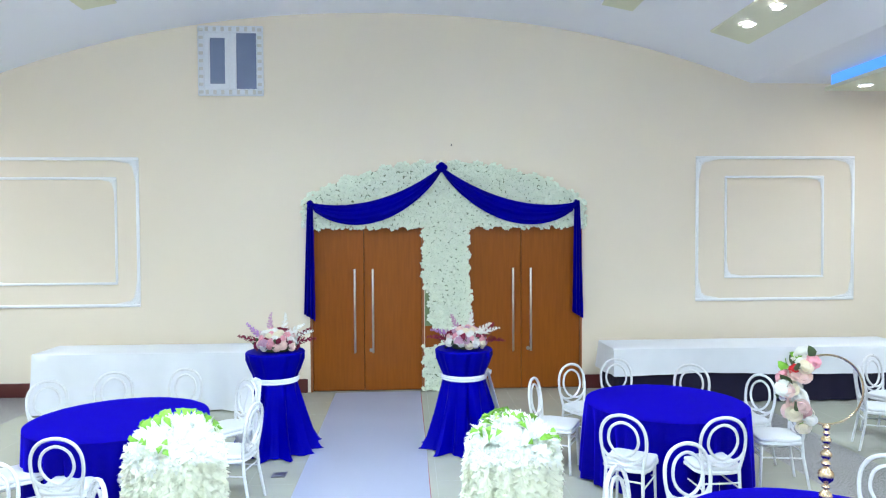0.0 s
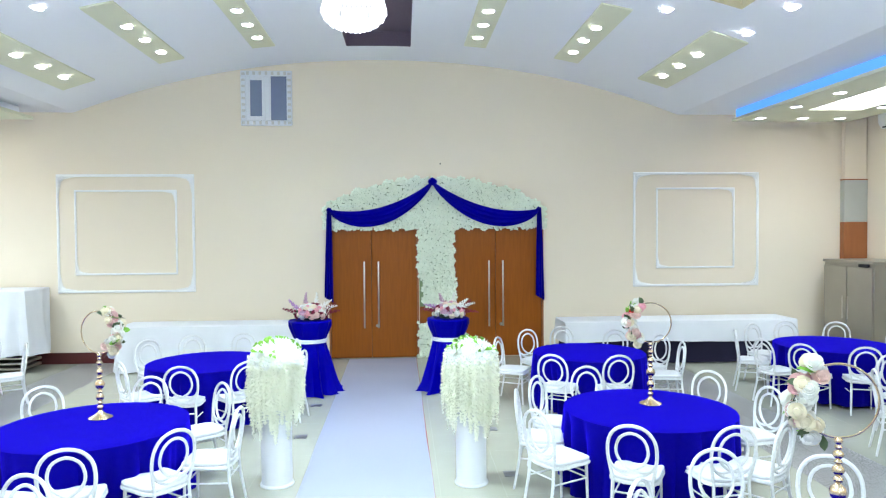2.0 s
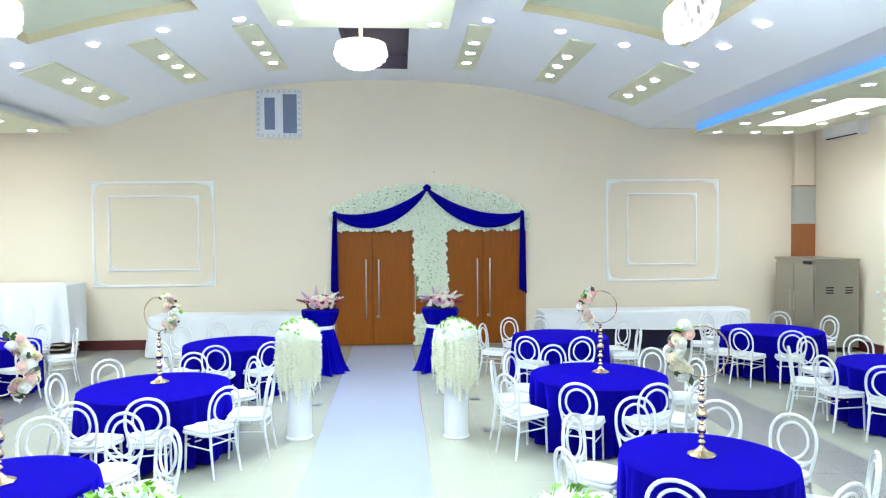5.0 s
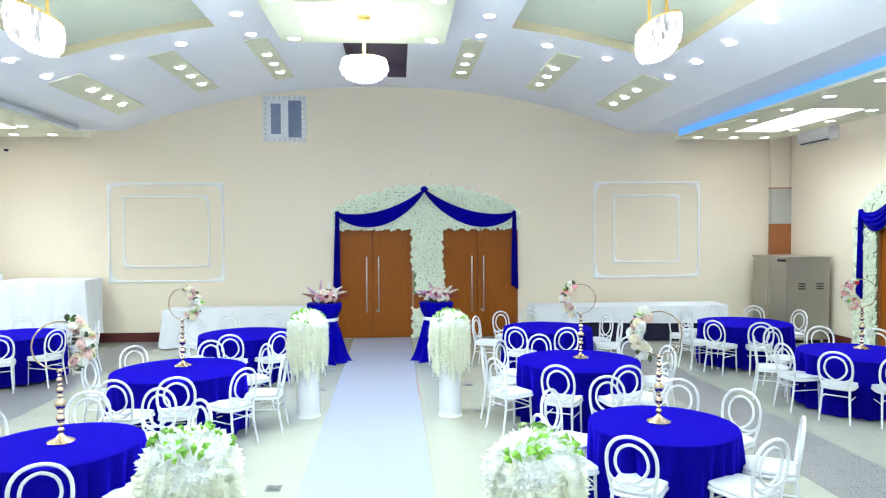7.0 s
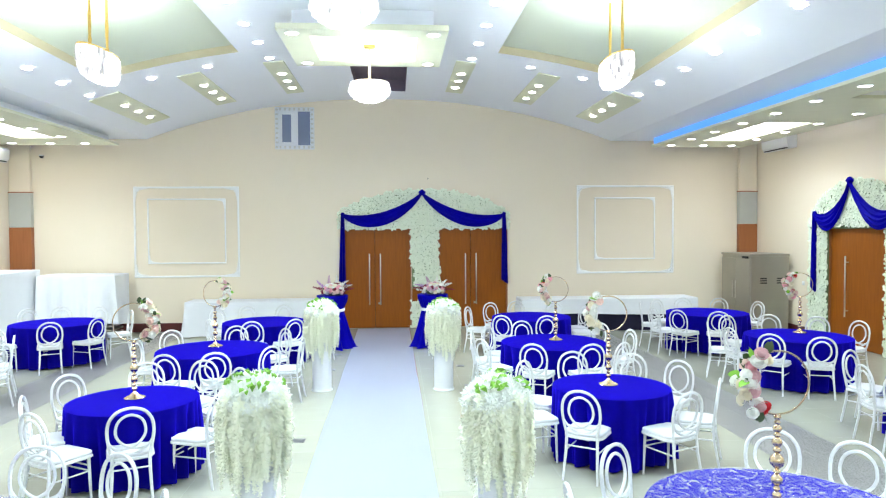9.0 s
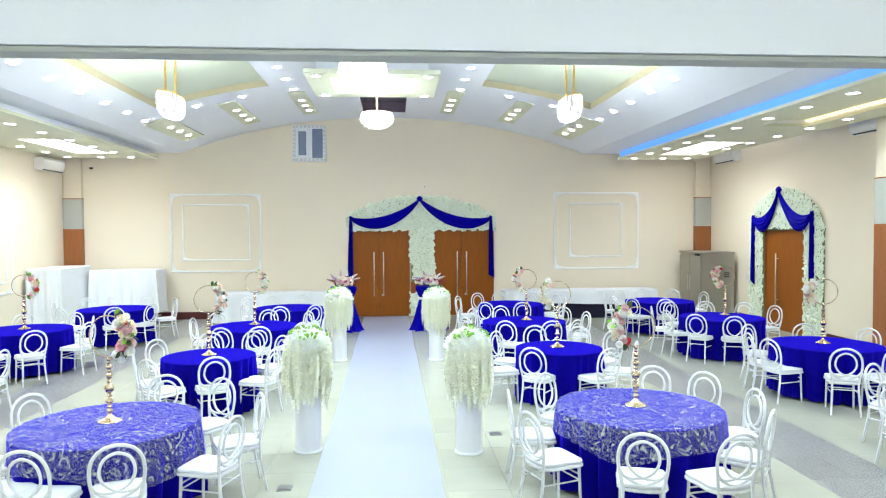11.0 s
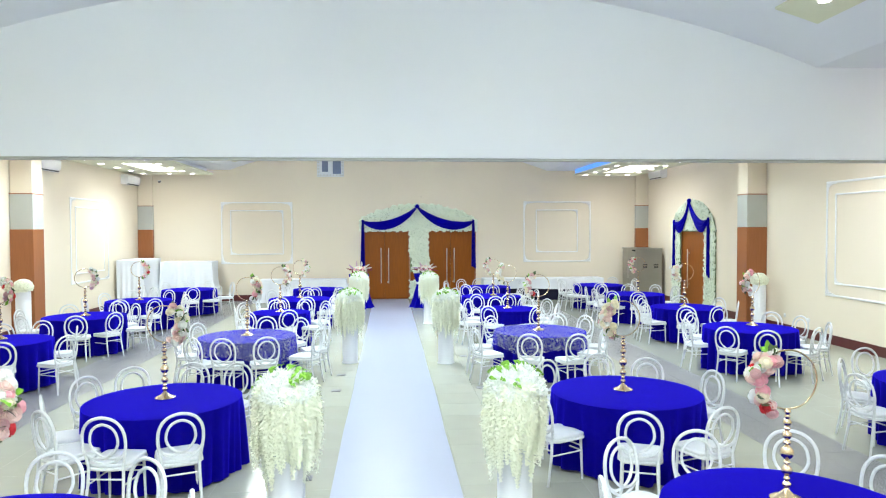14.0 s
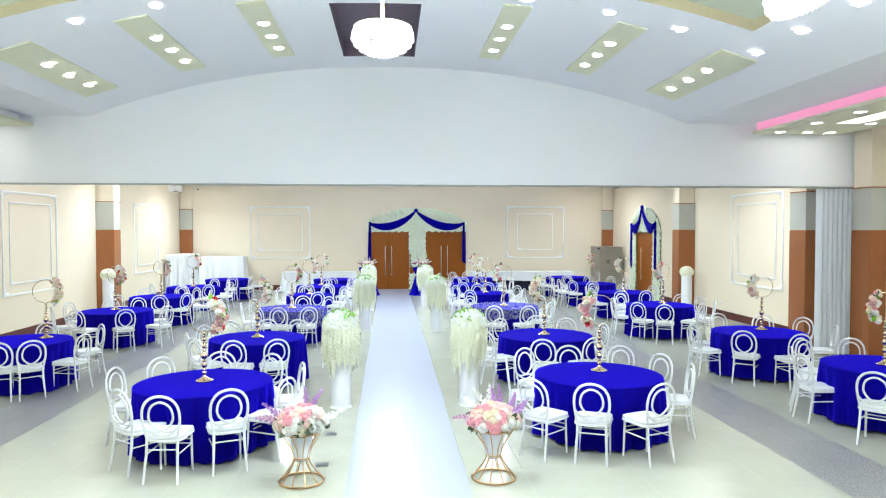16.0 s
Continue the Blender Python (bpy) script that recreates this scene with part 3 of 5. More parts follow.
def double_door(name, m, w, seam, h):
    d = thing(name, "closed double door in reddish brown wood veneer with long steel bar handles", "door", kind="structure", m=m)
    part("door_frame", Geo().box(0, 0.03, 0.0, 0.12, 0, h).box(w - 0.03, w, 0.0, 0.12, 0, h).box(0.03, w - 0.03, 0.0, 0.12, h - 0.03, h), M_PILWOOD, d, smooth=False)
    for a, b, hx in ((0.034, seam - 0.004, seam - 0.13), (seam + 0.004, w - 0.034, seam + 0.13)):
        leaf = part("leaf", Geo().box(a, b, 0.03, 0.075, 0.012, h - 0.034, 0.004), M_DOOR, d, smooth=False)
        hd = bar_handle(0.57, 1.79, hx, leaf)
        for o in (hd,):
            o.location = (0, 0.03, 0)
    part("lock", Geo().lathe([(0.028, 0), (0.03, 0.004), (0.022, 0.014), (0, 0.016)], 12), M_STEEL, d, "round steel lock", m=pose(seam + 0.1, 0.03, 0.6, 90, 0, 0))
    return d


double_door("door_1", pose(-0.46, 0.0, 0.0), 1.65, 0.78, DOOR_H)
double_door("door_2", pose(1.82, 0.0, 0.0), 1.7, 0.8, DOOR_H)
d = thing("door_3", "closed brown wooden single door with a long steel bar handle", "door", kind="structure", m=pose(XR, SD1, 0, 0, 0, -90))
wd = SD1 - SD0
part("door_frame", Geo().box(0, 0.04, 0.0, 0.12, 0, DOOR_H).box(wd - 0.04, wd, 0.0, 0.12, 0, DOOR_H).box(0.04, wd - 0.04, 0.0, 0.12, DOOR_H - 0.04, DOOR_H), M_PILWOOD, d, smooth=False)
part("leaf", Geo().box(0.045, wd - 0.045, 0.03, 0.075, 0.012, DOOR_H - 0.045, 0.004), M_DOOR, d, smooth=False)
bar_handle(0.6, 1.8, 0.62, d)


# ---- flower walls ----
def blossom(q, p, n, r, petals=5, curl=0.4, width=0.42):
    """Open petals round p, facing along n."""
    n = Vector(n).normalized()
    a = n.orthogonal().normalized()
    b = n.cross(a)
    t0 = rng.random() * 6.28
    p = Vector(p)
    for k in range(petals):
        t = t0 + 2 * math.pi * k / petals
        d = a * math.cos(t) + b * math.sin(t)
        e = a * math.cos(t + 1.57) + b * math.sin(t + 1.57)
        tip = p + d * r + n * r * curl * (0.5 + rng.random())
        mid = p + d * r * 0.6 + n * r * 0.25
        q.add([p, mid + e * r * width, tip, mid - e * r * width], [(0, 1, 2, 3)])


def flower_wall(name, m, inside, box, label):
    """Blossoms scattered over the part of a wall where inside(x, z) holds."""
    q = Geo()
    x0, x1, z0, z1 = box
    step = 0.033
    nx, nz = int((x1 - x0) / step), int((z1 - z0) / step)
    for i in range(nx + 1):
        for k in range(nz + 1):
            x, z = x0 + (i + 0.9 * rng.random() - 0.45) * step, z0 + (k + 0.9 * rng.random() - 0.45) * step
            if inside(x, z):
                nrm = (rng.uniform(-0.45, 0.45), -1, rng.uniform(-0.25, 0.65))
                blossom(q, (x, -0.03 - 0.035 * rng.random(), z), nrm, rng.uniform(0.026, 0.04), 5, rng.uniform(0.1, 0.6))
    t = thing(name, label, "flower wall", m=m)
    tagged(part("blossoms", q, M_PETAL, t, "many small white hydrangea petals", False), kind="stuff")
    return t


def arch_in(x, z):
    dx = (x - 1.5) / 2.06
    edge = 0.02 * math.sin(x * 23) + 0.02 * math.sin(z * 31)
    if 2.39 + edge < z < 2.76 + 0.57 * max(0.0, 1 - dx * dx) ** 0.8 + edge and abs(dx) < 1:
        return True
    if 1.19 < x + edge < 1.83 and 1.5 < z <= 2.42:
        return True
    if 1.25 < x + edge < 1.87 and 0.92 < z <= 1.5:
        return True
    return 1.2 < x + edge < 1.8 and 0.02 < z < 0.95 and (x > 1.44 or z < 0.66) or (1.2 < x + edge < 1.5 and 0.05 < z < 0.45)


def board(outline, z_thick=0.02):
    q = Geo()
    return q.skin([[(x, -0.004, z) for x, z in outline], [(x, -z_thick, z) for x, z in outline]], True, True)


fw = flower_wall("flower_arch", pose(0, 0, 0), arch_in, (-0.6, 3.6, 0, 3.4), "arched wall of white hydrangea petals above and between two doors")
arc = [(1.5 + 2.03 * s, 2.74 + 0.57 * max(0, 1 - s * s) ** 0.8) for s in [1 - k / 12 for k in range(25)]]
part("backing_board", board([(-0.53, 2.41)] + [(3.53, 2.41)] + arc), M_BACKING, fw, "sage green backing board", False)
part("backing_board", Geo().box(1.2, 1.8, -0.02, -0.004, 0.95, 2.405), M_BACKING, fw, "sage green backing board", False)
part("backing_board", Geo().box(1.22, 1.78, -0.02, -0.004, 0.02, 0.62), M_BACKING, fw, "sage green backing board", False)
part("bare_board", Geo().box(1.2, 1.8, -0.012, -0.003, 0.622, 0.948), M_DOOR, fw, "bare brown board", False)

DW = SD1 - SD0


def side_arch_in(x, z):
    c = DW / 2
    edge = 0.02 * math.sin(x * 23) + 0.02 * math.sin(z * 31)
    r = abs(x - c + edge)
    if z < 2.35:
        return DW / 2 - 0.03 < r < DW / 2 + 0.62
    top = 2.35 + 0.97 * max(0.0, 1 - (r / 1.52) ** 2) ** 0.62
    return z < top and r < 1.52 and z > 2.38


fw = flower_wall("flower_arch", pose(XR, SD1, 0, 0, 0, -90), side_arch_in, (-0.75, DW + 0.75, 0, 3.4), "rounded arch of white hydrangea petals round a single door")
c = DW / 2
part("backing_board", Geo().box(-0.6, 0.01, -0.02, -0.004, 0.02, 2.38).box(DW - 0.01, DW + 0.6, -0.02, -0.004, 0.02, 2.38), M_BACKING, fw, "sage green backing board", False)
arc = [(c + 1.48 * s, 2.34 + 0.95 * max(0, 1 - s * s) ** 0.62) for s in [1 - k / 12 for k in range(25)]]
part("backing_board", board([(c - 1.48, 2.39), (c + 1.48, 2.39)] + arc), M_BACKING, fw, "sage green backing board", False)


# ---- swagged blue drapes ----
def swag(p, q_, sag, width, n=26, m=14):
    """A pleated cloth hung from p to q_ (x, z), bellied by sag."""
    q = Geo()
    loops = []
    for i in range(n + 1):
        u = i / n
        x = p[0] + (q_[0] - p[0]) * u
        belly = 4 * u * (1 - u)
        zt = p[1] + (q_[1] - p[1]) * u - sag * 0.5 * belly
        wd_ = 0.05 + width * belly ** 0.7
        row = []
        for j in range(m + 1):
            v = j / m
            fold = 0.5 + 0.5 * math.cos(v * 2 * math.pi * 4 + 0.8 * math.sin(u * 7))
            row.append((x, -0.075 - 0.05 * math.sin(math.pi * v) - 0.025 * fold, zt - wd_ * v))
        loops.append(row)
    return q.skin(loops, closed=False)


def tail(x, z0, z1, w0, w1, lean=0.0):
    q = Geo()
    loops = []
    for i in range(15):
        u = i / 14
        wdt = w0 + (w1 - w0) * u ** 0.7
        row = []
        for j in range(19):
            v = j / 18
            zz = z0 + (z1 - z0) * u - (0.1 * (v - 0.5) if i == 14 else 0)
            row.append((x + lean * u + wdt * (v - 0.5), -0.085 - 0.03 * math.cos(v * 2 * math.pi * 3 + 0.6 * u), zz))
        loops.append(row)
    return q.skin(loops, closed=False)


def knot():
    q = Geo()
    for k in range(4):
        a = k * 0.8
        q.lathe([(0.0, -0.05), (0.045, -0.03), (0.06, 0.0), (0.04, 0.035), (0.0, 0.05)], 9, (0.03 * math.cos(a * 2), -0.1, 0.025 * math.sin(a * 2)))
    return q


def drape(m, left, mid, right, sag, width, low):
    t = thing("drape", "royal blue satin drape swagged in two bellies with hanging tails", "drape", "blue drapes", m=m)
    for a, b in ((left, mid), (mid, right)):
        o = part("swag", swag(a, b, sag, width), M_SATIN, t)
        o.modifiers.new("thickness", "SOLIDIFY").thickness = 0.006
    for (x, z), ln in ((left, -0.02), (right, 0.01)):
        o = part("tail", tail(x, z + 0.03, low, 0.07, 0.16, ln), M_SATIN, t)
        o.modifiers.new("thickness", "SOLIDIFY").thickness = 0.006
    part("knot", knot(), M_SATIN, t, m=pose(mid[0], 0, mid[1]))
    for x, z in (left, right):
        part("knot", knot(), M_SATIN, t, m=pose(x, 0.03, z) @ Matrix.Scale(0.7, 4))


drape(pose(0, 0, 0), (-0.43, 2.74), (1.45, 3.25), (3.42, 2.74), 0.42, 0.27, 1.1)
drape(pose(XR, SD1, 0, 0, 0, -90), (-0.35, 2.68), (DW / 2 - 0.1, 3.28), (DW + 0.28, 2.72), 0.5, 0.34, 1.05)


# ---- chairs ----
def chair_parts():
    base = thing("chair", "white lacquered bentwood chair with a looped oval back", "chair", "banquet chairs", m=pose(0, 0, 0))

    def back(x, z):
        return (x, -0.19 - 0.13 * max(0, z - 0.45), z)
    hoop = [(0.155, 0.45), (0.178, 0.56), (0.192, 0.68), (0.175, 0.79), (0.11, 0.87), (0.0, 0.9)]
    line = [back(x, z) for x, z in hoop] + [back(-x, z) for x, z in hoop[-2::-1]]
    part("back_hoop", Geo().tube(spline(line, 4), 0.0145, 6), M_CHAIR, base)
    loop = [(-0.176, 0.565), (-0.1, 0.528), (0.0, 0.535), (0.085, 0.59), (0.125, 0.68), (0.095, 0.79), (0.0, 0.838)]
    line = [back(x, z) for x, z in loop] + [back(-x, z) for x, z in loop[-2::-1]]
    part("back_loop", Geo().tube(spline(line, 4), 0.0125, 6), M_CHAIR, base)
    line = [back(x, z) for x, z in ((-0.185, 0.6), (-0.12, 0.52), (0, 0.475), (0.12, 0.52), (0.185, 0.6))]
    part("lower_loop", Geo().tube(spline(line, 4), 0.012, 6), M_CHAIR, base)
    q = Geo()
    pts = [(-0.165, -0.19), (0.165, -0.19), (0.2, 0.05), (0.195, 0.19), (0.12, 0.215), (-0.12, 0.215), (-0.195, 0.19), (-0.2, 0.05)]
    ring = [p for p in spline([(x, y, 0) for x, y in pts], 3, True)]
    for nm, mat, z0, z1, s in (("seat_frame", M_CHAIR, 0.415, 0.448, 1.0), ("seat_pad", M_PAD, 0.449, 0.482, 0.97)):
        loops = [[(p.x * s * k, p.y * s * k, z) for p in ring] for z, k in ((z0, 0.97), (z0 + 0.006, 1), (z1 - 0.01, 1), (z1 - 0.003, 0.97), (z1, 0.86))]
        part(nm, Geo().skin(loops, True, True), mat, base)
    for x in (-0.155, 0.155):
        part("leg", Geo().tube([(x, -0.19, 0.46), (x * 1.02, -0.2, 0.3), (x * 1.12, -0.255, 0.0)], [0.0145, 0.015, 0.012], 6), M_CHAIR, base)
        part("leg", Geo().tube([(x * 1.05, 0.175, 0.43), (x * 1.1, 0.19, 0.0)], [0.015, 0.012], 6), M_CHAIR, base)
        part("stretcher", Geo().tube([(x * 1.04, -0.205, 0.29), (x * 1.08, 0.18, 0.29)], 0.008, 5), M_CHAIR, base)
    for z, y in ((0.34, 0.178), (0.29, 0.18), (0.34, -0.2)):
        part("stretcher", Geo().tube([(-0.165, y, z), (0.165, y, z)], 0.008, 5), M_CHAIR, base)
    return base


CHAIR = chair_parts()
chair_used = False


def chair(m):
    global chair_used
    if not chair_used:
        chair_used = True
        CHAIR.matrix_basis = m @ Matrix.Scale(0.955, 4)
        return CHAIR
    return copy_thing(CHAIR, m)


# ---- tables, cloths ----
TABLE_Z = 0.72


def cloth_mesh(r, seed, flare=0.0, n=192):
    rd = random.Random(seed)
    ph = [rd.random() * 6.28 for _ in range(6)]
    q = Geo()
    loops = []

    def fold(a):
        return 1.0 * abs(math.sin(8 * a + ph[0] + 1.2 * math.sin(3 * a + ph[1]))) ** 0.8 + 0.5 * abs(math.sin(13 * a + ph[2] + math.sin(4 * a))) - 0.95 + 0.25 * math.sin(5 * a + ph[3])
    for rr in (0.12, 0.5, 0.85, 0.97):
        loops.append([(r * rr * math.cos(a), r * rr * math.sin(a), TABLE_Z + 0.0012 * math.sin(5 * a + 9 * rr + ph[4])) for a in [2 * math.pi * j / n for j in range(n)]])
    for k in range(13):
        u = k / 12
        z = TABLE_Z - 0.004 - (TABLE_Z - 0.03) * u
        row = []
        for j in range(n):
            a = 2 * math.pi * j / n
            amp = 0.003 + 0.1 * u ** 0.7
            rad = r + 0.006 + flare * u + amp * fold(a)
            row.append((rad * math.cos(a), rad * math.sin(a), z - (0.012 * math.sin(2 * a + ph[5]) if k == 12 else 0)))
        loops.append(row)
    q.skin(loops, True, False)
    return q.mesh("tablecloth", M_BLUE)


CLOTHS = {}


def plastic_material():
    mat = material("clear_plastic_painted_glints", (0.9, 0.92, 1.0), 0.15, bump=0.9, bump_scale=14)
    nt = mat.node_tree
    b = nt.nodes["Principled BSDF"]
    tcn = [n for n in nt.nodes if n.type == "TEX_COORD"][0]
    # streaky noise in the alpha paints the white glints of the crumpled film
    glint_noise = nt.nodes.new("ShaderNodeTexNoise")
    glint_noise.inputs["Scale"].default_value, glint_noise.inputs["Detail"].default_value, glint_noise.inputs["Distortion"].default_value = 9.0, 12, 3.5
    nt.links.new(tcn.outputs["Object"], glint_noise.inputs["Vector"])
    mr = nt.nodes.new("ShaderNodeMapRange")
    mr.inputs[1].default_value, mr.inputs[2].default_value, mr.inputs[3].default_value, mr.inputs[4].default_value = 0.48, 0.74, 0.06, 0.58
    nt.links.new(glint_noise.outputs[0], mr.inputs[0])
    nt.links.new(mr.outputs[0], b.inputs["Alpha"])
    return mat


M_PLASTICFILM = plastic_material()


def film_mesh(r):
    q = Geo()
    n = 96
    loops = []
    for rr in (0.05, 0.5, 0.9, 1.0):
        loops.append([(r * rr * math.cos(a), r * rr * math.sin(a), TABLE_Z + 0.006 + 0.002 * rng.random()) for a in [2 * math.pi * j / n for j in range(n)]])
    for k in range(1, 6):
        row = []
        for j in range(n):
            a = 2 * math.pi * j / n
            drop = 0.2 + 0.16 * max(0, math.cos(a + 2.2)) ** 2 + 0.1 * abs(math.cos(2 * a)) ** 3
            row.append(((r + 0.014 + 0.03 * k / 5) * math.cos(a), (r + 0.014 + 0.03 * k / 5) * math.sin(a), TABLE_Z - drop * k / 5))
        loops.append(row)
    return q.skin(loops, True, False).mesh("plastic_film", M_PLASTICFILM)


top_mesh = {}


def banquet_table(x, y, r, angles, turn, film=False, seed=0):
    key = (round(r, 2), seed % 3)
    if key not in CLOTHS:
        CLOTHS[key] = cloth_mesh(r, seed)
        top_mesh[key] = (Geo().lathe([(r - 0.02, TABLE_Z - 0.035), (r - 0.012, TABLE_Z - 0.025), (r - 0.012, TABLE_Z - 0.012), (r - 0.02, TABLE_Z - 0.006)], 40).mesh("tabletop", M_PILWOOD),
                         Geo().lathe([(0.3, 0.0), (0.28, 0.03), (0.05, 0.06), (0.05, TABLE_Z - 0.04), (0.2, TABLE_Z - 0.036)], 16).mesh("pedestal", M_STEEL))
    t = thing("round_table", "round banquet table hidden under its cloth", "table", "banquet tables", m=pose(x, y, 0, 0, 0, turn))
    part("tabletop", top_mesh[key][0], None, t)
    part("pedestal", top_mesh[key][1], None, t)
    thing("tablecloth", "royal blue round tablecloth falling in folds to the floor", "tablecloth", "blue tablecloths", m=pose(x, y, 0, 0, 0, turn), mesh=CLOTHS[key])
    if film:
        thing("plastic_film", "crumpled clear plastic sheet with painted white glints over a blue tablecloth", "plastic sheet", m=pose(x, y, 0, 0, 0, turn), mesh=FILM)
    for k, (a, gap) in enumerate(angles):
        rd = random.Random(seed * 31 + k)
        d = r + gap
        ar = radians(a)
        chair(pose(x + d * math.cos(ar), y + d * math.sin(ar), 0, 0, 0, a + 90 + rd.uniform(-9, 9)))


FILM = film_mesh(0.765)
# (x, y, radius, chairs as (angle, gap to the cloth), turn, film, flower side)
TABLES = [
    (-1.55, -3.85, 0.73, [(40, 0.25), (86, 0.42), (114, 0.42), (142, 0.42), (225, 0.12), (269, 0.10), (307, 0.11), (353, 0.25)], 0, False, None),
    (-1.72, -6.64, 0.755, [(47, 0.23), (90, 0.24), (135, 0.23), (176, 0.10), (257, 0.24), (286, 0.17), (321, 0.18), (355, 0.25)], 40, False, 1),
    (-1.75, -9.45, 0.6, [(38, 0.30), (74, 0.42), (104, 0.33), (149, 0.20), (207, 0.10), (247, 0.26), (288, 0.10), (337, 0.18)], 80, False, 1),
    (-1.76, -12.63, 0.75, [(15, 0.32), (56, 0.31), (86, 0.31), (151, 0.10), (191, 0.11), (240, 0.18), (265, 0.20), (296, 0.22), (340, 0.27)], 120, True, 1),
    (-1.72, -16.74, 0.745, [(63, 0.20), (91, 0.17), (125, 0.18), (156, 0.11), (197, 0.10), (231, 0.20), (264, 0.20), (295, 0.22)], 10, False, 1),
    (-1.7, -19.94, 0.755, [(16, 0.14), (57, 0.14), (94, 0.15), (133, 0.10), (171, 0.10), (239, 0.12), (266, 0.26), (299, 0.15), (333, 0.16)], 200, False, 1),
    (3.36, -3.66, 0.725, [(21, 0.28), (56, 0.24), (91, 0.42), (119, 0.33), (160, 0.29), (232, 0.21), (274, 0.10), (350, 0.25)], 30, False, None),
    (3.11, -6.52, 0.75, [(3, 0.22), (42, 0.30), (101, 0.24), (138, 0.18), (171, 0.21), (204, 0.26), (244, 0.14), (285, 0.14), (305, 0.24)], 70, False, -1),
    (3.07, -9.31, 0.6, [(27, 0.27), (61, 0.33), (95, 0.37), (140, 0.22), (188, 0.25), (235, 0.12), (296, 0.19), (339, 0.23)], 110, False, -1),
    (3.04, -12.53, 0.76, [(0, 0.16), (38, 0.29), (64, 0.30), (128, 0.14), (171, 0.23), (209, 0.33), (251, 0.35), (282, 0.38), (320, 0.16)], 150, True, -1),
    (3.01, -16.81, 0.765, [(12, 0.10), (57, 0.18), (84, 0.36), (121, 0.18), (164, 0.25), (208, 0.19), (257, 0.37), (290, 0.32)], 190, False, -1),
    (2.96, -19.86, 0.76, [(25, 0.10), (60, 0.30), (94, 0.18), (125, 0.26), (166, 0.12), (221, 0.32), (250, 0.21), (284, 0.23), (350, 0.11)], 230, False, -1),
    (6.9, -3.4, 0.755, [(20, 0.38), (56, 0.42), (86, 0.38), (118, 0.27), (155, 0.27), (197, 0.27), (222, 0.22), (257, 0.13)], 20, False, None),
    (6.94, -6.34, 0.75, [(19, 0.40), (47, 0.42), (78, 0.42), (109, 0.42), (152, 0.30), (182, 0.12), (219, 0.10), (256, 0.10)], 60, False, -1),
    (6.97, -9.4, 0.73, [(24, 0.10), (71, 0.10), (120, 0.25), (170, 0.11), (200, 0.16), (247, 0.31), (279, 0.24), (340, 0.10)], 100, False, -1),
    (6.7, -12.53, 0.75, [(16, 0.18), (43, 0.30), (120, 0.20), (172, 0.10), (226, 0.20), (254, 0.36), (294, 0.23), (333, 0.23)], 140, False, -1),
    (6.74, -16.74, 0.75, [(27, 0.40), (58, 0.36), (92, 0.38), (142, 0.10), (186, 0.25), (229, 0.11), (270, 0.23), (345, 0.23)], 180, False, -1),
    (6.85, -19.65, 0.77, [(21, 0.25), (72, 0.32), (108, 0.25), (143, 0.11), (173, 0.10), (228, 0.39), (279, 0.25), (330, 0.25)], 220, False, -1),
    (-5.3, -3.6, 0.75, [(25, 0.25), (81, 0.29), (112, 0.42), (136, 0.42), (187, 0.25), (238, 0.25), (289, 0.16), (329, 0.10)], 15, False, None),
    (-5.62, -6.65, 0.75, [(33, 0.10), (75, 0.25), (117, 0.25), (159, 0.10), (216, 0.25), (274, 0.31), (302, 0.42), (348, 0.25)], 55, False, 1),
    (-5.57, -9.7, 0.76, [(7, 0.25), (54, 0.13), (87, 0.42), (131, 0.10), (183, 0.25), (235, 0.25), (287, 0.23), (320, 0.10)], 95, False, 1),
    (-5.49, -12.79, 0.73, [(32, 0.10), (91, 0.33), (117, 0.10), (162, 0.25), (208, 0.25), (254, 0.25), (299, 0.25), (339, 0.37)], 135, False, 1),
    (-5.4, -16.8, 0.74, [(40, 0.25), (95, 0.10), (142, 0.25), (190, 0.25), (237, 0.25), (284, 0.10), (305, 0.13), (344, 0.20)], 175, False, 1),
]
for k, (x, y, r, angles, turn, film, side) in enumerate(TABLES):
    banquet_table(x, y, r, angles, turn, film, k)

SOCKETS = [(-0.28, y) for y in (-3.35, -4.75, -8.6, -10.75, -12.4, -13.5, -17.1, -19.7, -20.75)] + [(1.92, y) for y in (-4.62, -6.1, -10.9, -13.5)]

# ---- blooms ----
def rose_mesh(name, mat, r):
    """A bud wrapped in rings of overlapping rounded petals."""
    q = Geo()
    q.lathe([(0.0, -0.42 * r), (0.5 * r, -0.3 * r), (0.72 * r, 0.05 * r), (0.5 * r, 0.42 * r), (0.22 * r, 0.56 * r), (0.0, 0.5 * r)], 9)
    for n, rad, top, low in ((3, 0.34, 0.66, 0.25), (4, 0.58, 0.52, 0.0), (5, 0.8, 0.3, -0.25), (6, 1.0, 0.05, -0.42)):
        for k in range(n):
            a = 2 * math.pi * (k + 0.43 * n) / n
            half = math.pi / n * 1.25
            rows = []
            for u in (0.0, 0.5, 0.85, 1.0):
                out = rad * (0.72 + 0.42 * u ** 1.5)
                rows.append([(r * out * math.cos(a + s * half * (1 - 0.35 * u * u)), r * out * math.sin(a + s * half * (1 - 0.35 * u * u)), r * (low + (top - low) * u - 0.09 * s * s * u)) for s in (-1, -0.4, 0.4, 1)])
            q.skin(rows, closed=False)
    return q.mesh(name, mat, False)


ROSES = {n: rose_mesh("rose", m_, 0.039) for n, m_ in BLOOMS.items()}


